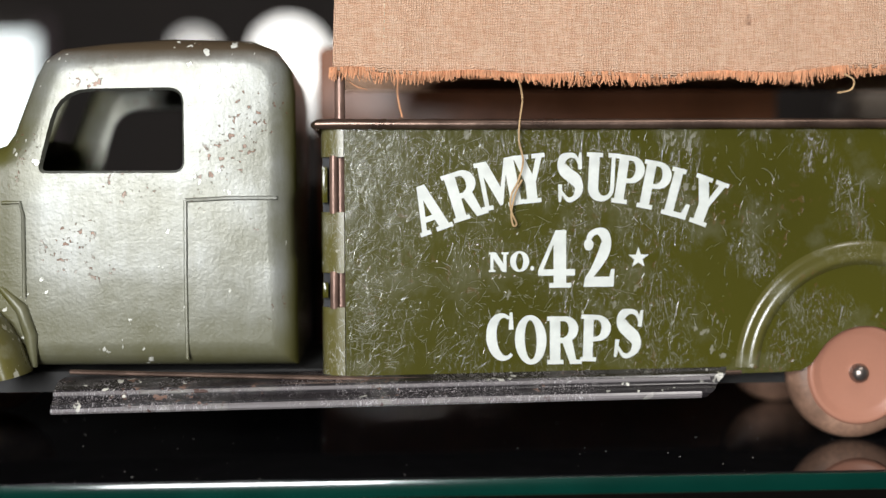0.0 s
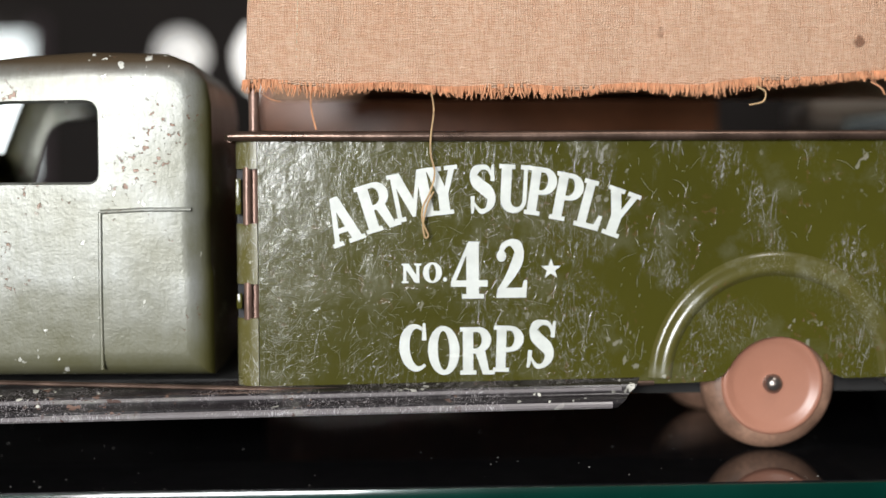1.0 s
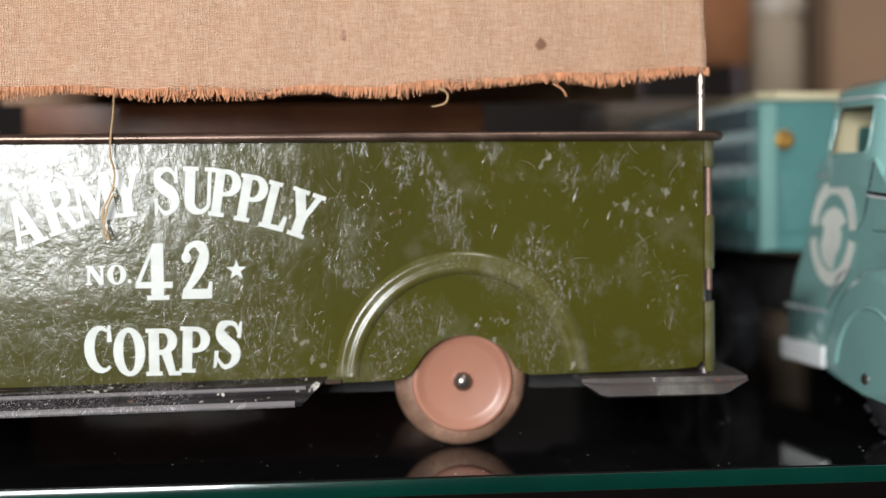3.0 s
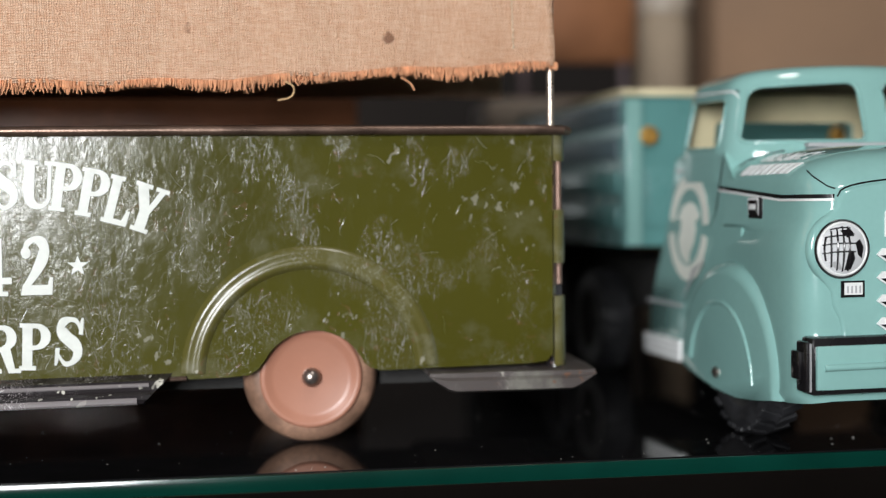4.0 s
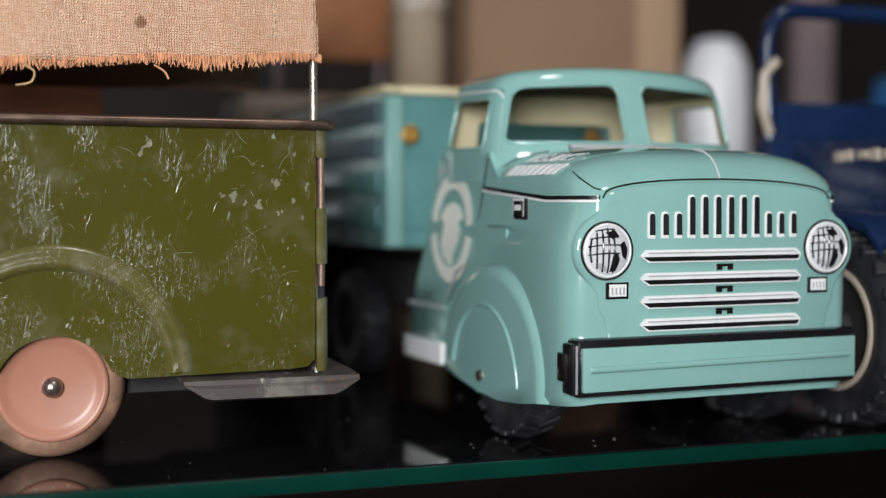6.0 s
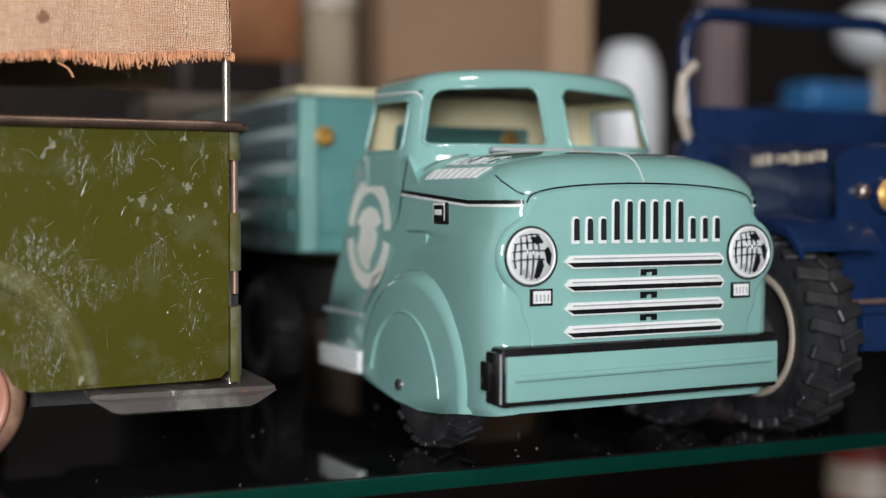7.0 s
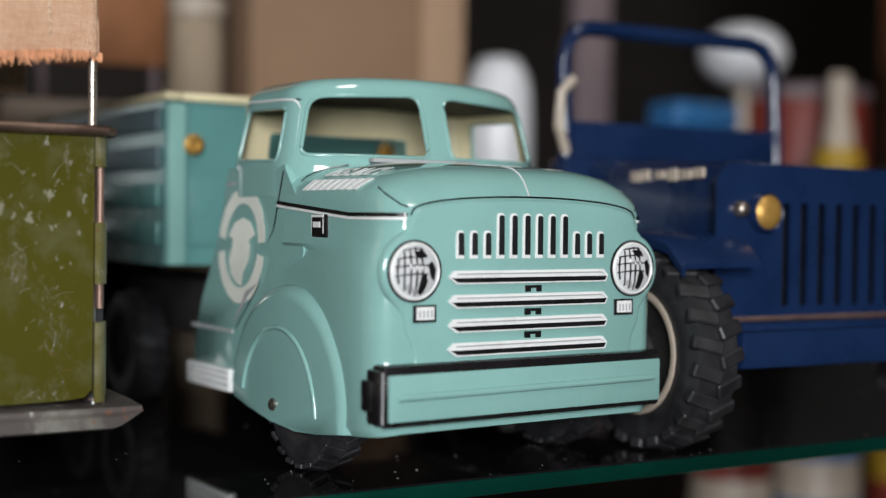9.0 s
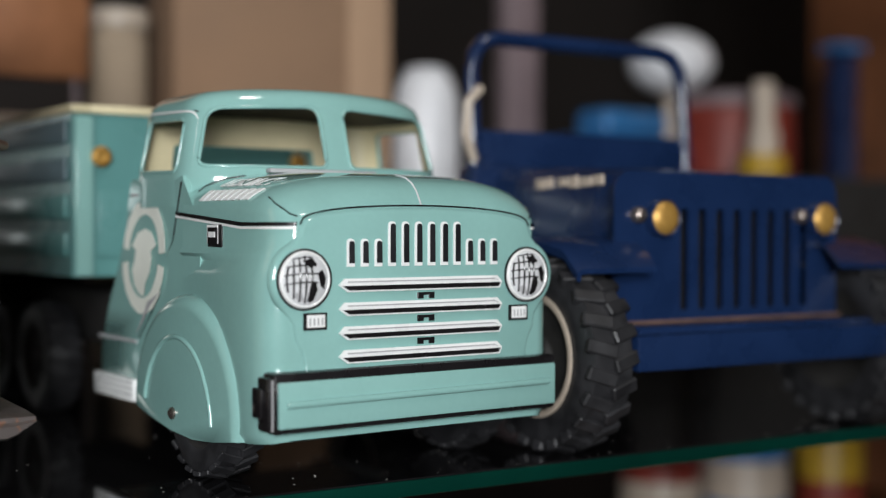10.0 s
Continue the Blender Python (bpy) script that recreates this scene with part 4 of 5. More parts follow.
SCREEN = [[tuple(q) for q in rounded([(a, 0.1002), (b, 0.1002), (c, e), (d, f)], [0.003, 0.003, 0.005, 0.005])] for a, b, c, d, e, f in ((-0.0480, -0.0046, -0.0046, -0.0434, 0.1221, 0.1202), (0.0046, 0.0480, 0.0434, 0.0046, 0.1202, 0.1221))]
DOOR_HOLE = [tuple(q) for q in rounded([(0.0765, 0.0984), (0.1082, 0.0992), (0.1060, 0.1174), (0.0770, 0.1166)], 0.0030)]
BACK_HOLE = [tuple(q) for q in rounded([(-0.0360, 0.1000), (0.0250, 0.1000), (0.0245, 0.1105), (-0.0350, 0.1105)], 0.002)]


def hole_at(c):
    """Which opening a place of the shell lies in, with the two axes of its outline."""
    if c.z > 0.1228 or c.z < 0.0975:
        return None
    if c.y < CAB_C and abs(c.x) < 0.0485 and c.y < 0.0720:
        for h in SCREEN:
            if inside((c.x, c.z), h):
                return h, 0
    if abs(c.x) > 0.0430 and 0.070 < c.y < 0.112 and inside((c.y, c.z), DOOR_HOLE):
        return DOOR_HOLE, 1
    if c.y > 0.1100 and inside((c.x, c.z), BACK_HOLE):
        return BACK_HOLE, 0
    return None


def cab_shell(grow, roof):
    n, rows = 360, []
    for z in np.linspace(0.0865, 0.1225, 54):
        xs, ys = plan_loop(z, grow, n)
        rows.append([Vector((x, y, z - 0.0022 * (x / 0.047) ** 2 * max(0.0, (z - 0.1185) / 0.004))) for x, y in zip(xs, ys)])
    if roof:
        xs, ys = plan_loop(0.1225, grow, n)
        for f in (0.998, 0.99, 0.975, 0.955, 0.93, 0.90, 0.86, 0.8, 0.7, 0.55, 0.35, 0.15, 0.02):
            edge = math.sqrt(1 - ((f - 0.86) / 0.14) ** 2) if f > 0.86 else 1.0
            z = 0.1225 + 0.0048 * edge + 0.0030 * (1 - f * f)
            rows.append([Vector((x * f, 0.0915 + (y - 0.0915) * f, z - 0.0022 * (x * f / 0.047) ** 2)) for x, y in zip(xs, ys)])
    bm = bmesh.new()
    rings(bm, rows, cap0=False, cap1=roof)
    gone, lips = [], {}
    for f in bm.faces:
        if len(f.verts) == 4:
            h = hole_at(f.calc_center_median())
            if h:
                gone.append(f)
                for v in f.verts:
                    lips[v] = h
    bmesh.ops.delete(bm, geom=gone, context="FACES")
    for v, (h, axis) in lips.items():
        if v.is_valid:
            q = nearest((v.co[axis], v.co.z), h)
            v.co[axis], v.co.z = q.x, q.y
    return bm


part("cab_shell", cab_shell(0.0, True), TEAL, teal, "teal pillars and domed roof of the cab", smooth=50)
part("cab_lining", cab_shell(-0.0011, False), CREAM, teal, "cream inside of the cab", smooth=50)
# roof underside: the shade inside the cab is put into its dark brown colour
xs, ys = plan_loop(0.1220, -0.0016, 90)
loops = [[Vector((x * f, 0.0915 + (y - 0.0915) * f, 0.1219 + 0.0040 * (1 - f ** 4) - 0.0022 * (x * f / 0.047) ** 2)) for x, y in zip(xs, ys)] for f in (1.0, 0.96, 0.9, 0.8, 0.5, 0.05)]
part("roof_lining", rings(bmesh.new(), loops, cap0=False), LINING, teal, "underside of the roof, coloured dark for the shade in the cab", smooth=60)
for h in SCREEN:
    edge = dense(h, 0.002)
    part("opening_edge", tube([on_screen(q, 0.0003) for q in edge + edge[:1]], 0.00075, 8), TEAL, teal, smooth=70)
for s in (-1, 1):
    edge = dense(DOOR_HOLE, 0.003)
    part("opening_edge", tube([on_door(q, s, -0.0003) for q in edge + edge[:1]], 0.0007, 8), TEAL, teal, smooth=70)
    line = [tuple(q) for q in rounded([(0.0690, 0.0985), (0.0718, 0.1190), (0.1100, 0.1203), (0.1120, 0.0985)], [0, 0.004, 0.004, 0])]
    part("window_line", tube([on_door(q, s, 0.0001) for q in dense(line, 0.002)[:-34]], 0.00045, 6), INK_WHITE, teal, "thin pale line round the door window")
    part("window_line", tube([on_door((q[0] - 0.0011, q[1] + 0.0004), s, 0.0001) for q in dense(line, 0.002)[:14]], 0.00035, 6), INK_BLACK, teal)

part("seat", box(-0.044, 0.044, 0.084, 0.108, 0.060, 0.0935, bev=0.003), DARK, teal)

# front fenders
for s in (-1, 1):
    out = arc2(0.0610, 0.0190, 0.0410, 180, 0, 26, 0.0388) + [(0.1015, 0.0175), (0.0900, 0.0150), (0.0700, 0.0122), (0.0500, 0.0112), (0.0340, 0.0122), (0.0210, 0.0140)]
    lp = []
    for k in range(7):
        a = k / 6 * math.pi / 2
        f = 1 - 0.115 * (1 - math.cos(a))
        lp.append([Vector((s * (0.0525 + 0.0050 * math.sin(a)), 0.0610 + (p[0] - 0.0610) * f, (0.0150 + (p[1] - 0.0150) * f) if p[1] > 0.0150 else p[1])) for p in out])
    part("fender", rings(bmesh.new(), lp, cap0=False), TEAL, teal, "rounded teal fender", smooth=50)
    arc = [(s * 0.0574, a, b) for a, b in arc2(0.0640, 0.0150, 0.0265, 176, 12, 26, 0.0285)]
    part("fender_rib", tube(arc, 0.0009, 10), TEAL, teal, smooth=70)
    riv = part("rivet", lathe([(0.0021, 0.0), (0.0020, 0.0009), (0.0012, 0.0015), (0, 0.0016)], 12, "x"), STEEL, teal, "small steel rivet")
    riv.matrix_local = pose(s * 0.0574, 0.0665, 0.0180, 0, 0, 180 if s < 0 else 0)
    # door emblem: ring with a plain shield-like blot inside
    def onside(p, off=0.0):
        return Vector((s * (0.0534 + off - max(0.0, (p[1] - 0.060)) * 0.055), p[0], p[1]))
    def petals(r0, r1, a0, a1):
        n = 22  # the ring's outer edge is scalloped
        out = [(0.1015 + (r1 + 0.0006 * abs(math.sin(k * 1.15))) * 0.92 * math.cos(radians(a0 + (a1 - a0) * k / n)), 0.0694 + (r1 + 0.0006 * abs(math.sin(k * 1.15))) * math.sin(radians(a0 + (a1 - a0) * k / n))) for k in range(n + 1)]
        return out + arc2(0.1015, 0.0694, r0 * 0.92, a1, a0, n, r0)
    for a0, a1 in ((8, 176), (190, 352)):
        part("emblem_ring", plate([petals(0.0148, 0.0202, a0, a1)], lambda p: onside(p, 0.0004), (s * 0.0001, 0, 0)), EMBLEM_WHITE, teal, "pale broken ring of the door emblem", smooth=0)
    blot = [(0.0905, 0.0735), (0.0950, 0.0778), (0.1010, 0.0792), (0.1075, 0.0775), (0.1122, 0.0730), (0.1085, 0.0715), (0.1092, 0.0680), (0.1110, 0.0640), (0.1085, 0.0590), (0.1040, 0.0560), (0.1000, 0.0552), (0.0985, 0.0600), (0.0950, 0.0640), (0.0940, 0.0690), (0.0955, 0.0712)]
    part("emblem_figure", plate([ccw(blot)], lambda p: onside(p, 0.0004), (s * 0.0001, 0, 0)), EMBLEM_WHITE, teal, "pale worn shape in the emblem", smooth=0)
    part("door_line", tube([(s * x, y, z) for x, y, z in ((0.0530, 0.1060, 0.0400), (0.0532, 0.0920, 0.0520), (0.0532, 0.0875, 0.0560), (0.0525, 0.0860, 0.0670), (0.0523, 0.0780, 0.0750), (0.0524, 0.0740, 0.0860), (0.0525, 0.0705, 0.0950))], 0.0003, 6), INK_BLACK, teal)
    part("door_handle", box(min(s * 0.0505, s * 0.0525), max(s * 0.0505, s * 0.0525), 0.108, 0.117, 0.0905, 0.0920, bev=0.0006), INK_GREY, teal)
    part("sill_line", box(min(s * 0.0526, s * 0.0534), max(s * 0.0526, s * 0.0534), 0.108, 0.1450, 0.0380, 0.0392), INK_GREY, teal)
    part("step_board", box(min(s * 0.0505, s * 0.0545), max(s * 0.0505, s * 0.0545), 0.1085, 0.1470, 0.0165, 0.0250, bev=0.0008), INK_WHITE, teal, "white printed step board")
    for z in (0.0190, 0.0212, 0.0232):
        part("step_stripe", box(min(s * 0.0546, s * 0.0548), max(s * 0.0546, s * 0.0548), 0.1090, 0.1465, z, z + 0.0005), INK_GREY, teal)
    part("fender_flash", plate([[(0.1030, 0.0440), (0.1060, 0.0415), (0.0960, 0.0535), (0.0860, 0.0570), (0.0940, 0.0520)]], lambda p: onside(p, 0.0006), (s * 0.0001, 0, 0)), INK_GREY, teal, smooth=0)
    # hood line: black over white, and the folded corner
    for z, h, mat in ((0.0, 0.0012, INK_BLACK), (-0.0009, 0.0008, INK_WHITE)):
        lp = []
        for y in (0.0052, 0.0062, 0.0080, 0.0105, 0.0140, 0.0200, 0.0273, 0.0400, 0.0540, 0.0680, 0.0745):
            wh = hood_at(y)[0]
            zz = z + 0.0800 + max(0.0, y - 0.027) * 0.080
            lp.append([Vector((s * (wh + 0.0004), y - 0.0003 * (y < 0.02), zz)), Vector((s * (wh + 0.0004), y - 0.0003 * (y < 0.02), zz + h)), Vector((s * (wh - 0.0006), y, zz + h)), Vector((s * (wh - 0.0006), y, zz))])
        part("hood_stripe", rings(bmesh.new(), lp), mat, teal)
    fold = [(0.0444, 0.0056), (0.0462, 0.0070), (0.0476, 0.0095), (0.0484, 0.0125), (0.0482, 0.0165)]
    part("hood_corner", tube([(s * x, y - 0.0001, on_hood(x, y) + 0.0001) for x, y in fold], 0.00025, 6), INK_BLACK, teal)
    bd = part("badge", box(-0.0005, 0.0005, -0.0054, 0.0046, -0.0036, 0.0038, bev=0.0004), INK_BLACK, teal, "small black and white badge")
    bd.matrix_local = pose(s * 0.0524, 0.0450, 0.0768)
    part("badge_plate", box(min(s * 0.0003, s * 0.0008), max(s * 0.0003, s * 0.0008), -0.0032, 0.0044, -0.0024, 0.0036), INK_WHITE, bd)
    part("badge_field", box(min(s * 0.0006, s * 0.0010), max(s * 0.0006, s * 0.0010), -0.0032, 0.0036, -0.0024, 0.0028), INK_BLACK, bd)
    part("badge_bar", box(min(s * 0.0008, s * 0.0012), max(s * 0.0008, s * 0.0012), -0.0020, 0.0026, -0.0004, 0.0014), INK_WHITE, bd)

# grille: slots, bars and brackets printed and pressed on the nose
FY = 0.0038


def press(name, outlines, mat, parent, proud, label=""):
    return part(name, plate(outlines, XZ(FY - proud), (0, proud + 0.0006, 0)), mat, parent, label, smooth=0)


for k in range(12):
    xx = -0.0268 + 0.0552 * k / 11
    zt = 0.0816 if 3 <= k <= 8 else 0.0762
    sl = [tuple(q) for q in rounded([(xx - 0.0015, 0.0676), (xx + 0.0013, 0.0676), (xx + 0.0012, zt), (xx - 0.0015, zt)], [0.0002, 0.0002, 0.0013, 0.0013], 3)]
    slot = press("grille_slot", [sl], INK_WHITE, teal, 0.0002, "white-edged grille slot")
    press("slot_opening", [[tuple(q) for q in rounded([(xx - 0.0008, 0.0687), (xx + 0.0012, 0.0687), (xx + 0.0011, zt - 0.0007), (xx - 0.0008, zt - 0.0007)], [0, 0, 0.0010, 0.0010], 3)]], SLOT, slot, 0.0004)
for z in (0.0620, 0.0547, 0.0474, 0.0402):
    xa, xb = -0.0312, 0.0314
    sh = [(xa, z), (xa + 0.003, z - 0.0021), (xb - 0.001, z - 0.0021), (xb, z), (xb - 0.002, z + 0.0020), (xa + 0.002, z + 0.0020)]
    gb = press("grille_bar", [sh], INK_WHITE, teal, 0.0006, "black and white grille bar")
    press("bar_shadow", [[(xa + 0.0010, z - 0.0002), (xa + 0.0034, z - 0.0016), (xb - 0.0016, z - 0.0016), (xb - 0.0008, z - 0.0002)]], INK_BLACK, gb, 0.0009)
    press("bar_line", [[(xa + 0.003, z + 0.0008), (xb - 0.003, z + 0.0008), (xb - 0.0014, z + 0.0003), (xb - 0.0034, z + 0.0012), (xa + 0.003, z + 0.0012)]], INK_GREY, gb, 0.0009)
for z in (0.0581, 0.0509, 0.0437):
    br = press("grille_bracket", [[(-0.0022, z - 0.0009), (-0.0022, z + 0.0011), (0.0042, z + 0.0011), (0.0042, z - 0.0009), (0.0022, z - 0.0009), (0.0022, z + 0.0002), (0.0, z + 0.0002), (0.0, z - 0.0009)]], INK_BLACK, teal, 0.0003)
for s, hx in ((-1, -0.0430), (1, 0.0422)):
    hl = part("headlight", lathe([(0.0088, 0.0030), (0.0087, -0.0002), (0.0085, -0.0009), (0.0081, -0.0011), (0.0077, -0.0008)], 48, "y"), INK_WHITE, teal, "printed black and white headlight", smooth=60)
    hl.matrix_local = pose(hx, 0.0040, 0.0640)
    part("headlight_bezel", lathe([(0.0095, 0.0040), (0.0094, -0.0003), (0.0091, -0.0009), (0.0087, -0.0005), (0.0087, 0.0040)], 48, "y"), INK_BLACK, hl)
    part("lens", lathe([(0.0079, -0.0008), (0.0062, -0.0016), (0.0040, -0.0022), (0.0, -0.0025)], 48, "y"), INK_PALE, hl, "printed lens", smooth=70)

    def dome(a, b, up=0.00012):
        return Vector((a, -0.0025 + 0.0017 * (a * a + b * b) / 0.0076 ** 2 - up, b))
    for k in range(5):  # fluted glass: bent uprights and cross lines on the shaded half
        a = -0.0066 + 0.0020 * k
        top = math.sqrt(max(0, 0.0077 ** 2 - a * a))
        part("lens_flute", tube([dome(a * (1.0 - 0.10 * q * q), top * q) for q in (-0.9, -0.5, -0.15, 0.2, 0.55, 0.92)], 0.00036, 6), INK_BLACK, hl)
    for z in (-0.0014, 0.0012, 0.0036, 0.0060):
        half = math.sqrt(0.0077 ** 2 - z * z)
        part("lens_line", tube([dome(half * q, z + 0.0007 * (1 - q * q)) for q in (-0.95, -0.6, -0.25, 0.1, 0.45)], 0.00026, 6), INK_BLACK, hl)
    for blot, mat in (([(0.0000, -0.0066), (0.0022, -0.0064), (0.0034, -0.0030), (0.0026, -0.0006), (0.0008, -0.0014)], INK_BLACK), ([(0.0034, 0.0020), (0.0052, 0.0030), (0.0066, 0.0006), (0.0060, -0.0030), (0.0044, -0.0018)], INK_BLACK), ([(-0.0016, 0.0058), (0.0020, 0.0064), (0.0034, 0.0046), (0.0006, 0.0036)], INK_BLACK), ([(-0.0052, -0.0040), (-0.0030, -0.0060), (-0.0006, -0.0066), (-0.0022, -0.0036)], INK_GREY)):
        part("lens_shade", plate([ccw(dense(blot, 0.001))], lambda p: dome(p[0], p[1], 0.0003), (0, 0.0002, 0)), mat, hl, smooth=0)
    mk = press("marker_lamp", [[(hx - s * 0.0036 - 0.0040, 0.0488), (hx - s * 0.0036 + 0.0040, 0.0488), (hx - s * 0.0036 + 0.0040, 0.0540), (hx - s * 0.0036 - 0.0040, 0.0540)]], INK_BLACK, teal, 0.0003, "small printed marker lamp")
    cxm = hx - s * 0.0036
    press("marker_lens", [[(cxm - 0.0030, 0.0496), (cxm + 0.0032, 0.0496), (cxm + 0.0032, 0.0534), (cxm - 0.0030, 0.0534)]], INK_WHITE, mk, 0.0005)
    for k in range(4):
        press("marker_line", [[(cxm - 0.0022 + k * 0.0014, 0.0502), (cxm - 0.0017 + k * 0.0014, 0.0502), (cxm - 0.0017 + k * 0.0014, 0.0524), (cxm - 0.0022 + k * 0.0014, 0.0524)]], INK_GREY, mk, 0.0007)
arch = [(-a, b) for a, b in face_half[11:0:-1]] + face_half[:12]
part("nose_edge", tube([(a, 0.0049, b + 0.0004) for a, b in arch], 0.0003, 6), INK_BLACK, teal, "dark printed line over the grille", smooth=70)
part("hood_seam", tube([(0.0, y - 0.0001, on_hood(0, y) + 0.0001) for y in (0.0052, 0.0062, 0.0080, 0.0105, 0.0140, 0.0200)], 0.0003, 6), INK_PALE, teal)

# bumper
bp = part("bumper", box(-0.0548, 0.0526, 0.0008, 0.0085, 0.0186, 0.0368, bev=0.0012), INK_BLACK, teal, "teal bumper framed in black")
part("bumper_face", box(-0.0538, 0.0514, -0.0006, 0.0010, 0.0204, 0.0342, bev=0.0005), TEAL, bp)
part("bumper_rib", tube([(-0.0512, -0.0006, 0.0274), (-0.0500, -0.0009, 0.0275), (0.0470, -0.0009, 0.0282), (0.0482, -0.0006, 0.0282)], 0.0011, 8), TEAL, bp, smooth=70)
part("bumper_cap", box(-0.0567, -0.0550, 0.0010, 0.0080, 0.0196, 0.0356, bev=0.0008), INK_BLACK, bp)
part("cap_line", box(-0.0556, -0.0552, 0.0004, 0.0012, 0.0200, 0.0350), INK_GREY, bp)
part("bumper_bracket", box(-0.0580, -0.0566, 0.0035, 0.0090, 0.0235, 0.0325, bev=0.0006), INK_BLACK, bp)


# "U.S.M.C." on the hood's steep shoulder and the number under it as bars
def shoulder(y, z, out):
    wh, zt, zs, full = hood_at(y)
    k = min(0.999, max(0.0, (z - zs) / (zt - zs))) ** (1 / 0.75)
    return Vector((-wh * math.sqrt(1 - k * k) ** full - out, y, z + out * 0.6))


for k, ch in enumerate(("U", ".", "S", ".", "M", ".", "C", ".")):
    bm = glyph(ch, 0.0010 if ch == "." else 0.0050, 0.0007 if ch == "." else 0.0025)
    y0 = 0.0490 - (0, 0.0035, 0.0065, 0.0100, 0.0135, 0.0172, 0.0205, 0.0240)[k]
    for v in bm.verts:
        v.co = shoulder(y0 - v.co.x - 0.9 * v.co.z, 0.0925 + v.co.z, 0.0004 - v.co.y)
    part("letter", bm, INK_WHITE, teal, smooth=0)
for k in range(8):
    lp = []
    for q in range(4):
        z = 0.0880 + 0.0034 * q / 3
        y = 0.0575 - 0.0041 * k - 1.1 * (z - 0.0880)
        lp.append([shoulder(y - d, z, o) for d, o in ((0, 0.0001), (0.0029, 0.0001), (0.0029, 0.0005), (0, 0.0005))])
    part("number_bar", rings(bmesh.new(), lp), INK_WHITE, teal, "", smooth=0)
for s in (-1, 1):
    part("cowl_seam", tube([(s * x, y, on_hood(s * x, y) + 0.0002) for x, y in ((0.0500, 0.0625), (0.0480, 0.0622), (0.0450, 0.0615), (0.0410, 0.0595), (0.0360, 0.0560))], 0.00018, 6), INK_BLACK, teal)

# wheels
def lug_wheel(name, parent, x, y, r, width, lugs, depth, hubmat, label, floor=0.0):
    prof = [(r * 0.52, -width * 0.38), (r * 0.62, -width * 0.48), (r * 0.86, -width * 0.5), (r * 0.96, -width * 0.40), (r * 0.975, 0), (r * 0.96, width * 0.40), (r * 0.86, width * 0.5), (r * 0.62, width * 0.48), (r * 0.52, width * 0.38)]
    w = part(name, lathe(prof, 48, "x"), RUBBER, parent, label, smooth=50)
    w.matrix_local = pose(x, y, r + floor)
    for side in (-1, 1):
        for k in range(lugs):
            a = 360 * (k + (0.5 if side > 0 else 0)) / lugs
            m = pose(0, 0, 0, a, 0, 0) @ pose(side * width * 0.25, 0, r - depth * 0.55, 0, side * 10, side * 16)
            part("tread_lug", add_box(bmesh.new(), -width * 0.29, width * 0.29, -r * 1.55 / lugs, r * 1.55 / lugs, -depth * 0.7, depth * 0.55, bev=depth * 0.2, m=m, seg=1), RUBBER, w, smooth=0)
    part("hub", lathe([(r * 0.60, -width * 0.46), (r * 0.55, -width * 0.44), (r * 0.50, -width * 0.36), (r * 0.2, -width * 0.36), (r * 0.16, -width * 0.46), (0, -width * 0.48), (0, width * 0.4), (r * 0.5, width * 0.4)][:6] + [(0.0, width * 0.36), (r * 0.52, width * 0.36), (r * 0.6, width * 0.46)], 32, "x"), DARK if hubmat is IVORY else hubmat, w, smooth=50)
    if hubmat is IVORY:
        for side in ((-1,) if x < 0 else (1,)):
            part("rim_ring", lathe([(r * 0.64, side * width * 0.47), (r * 0.64, side * width * 0.52), (r * 0.60, side * width * 0.53), (r * 0.57, side * width * 0.50), (r * 0.57, side * width * 0.44)], 36, "x"), IVORY, w, "ivory rim", smooth=50)
    return w


for x, y in ((-0.0486, 0.0530), (0.0486, 0.0530), (-0.0425, 0.235), (0.0425, 0.235), (-0.0425, 0.290), (0.0425, 0.290)):
    lug_wheel("wheel", teal, x, y, 0.0240, 0.0140, 22, 0.0013, DARK, "black rubber wheel with a block tread", FLOOR)
part("chassis", box(-0.030, 0.030, 0.030, 0.330, 0.030, 0.052), DARK, teal)

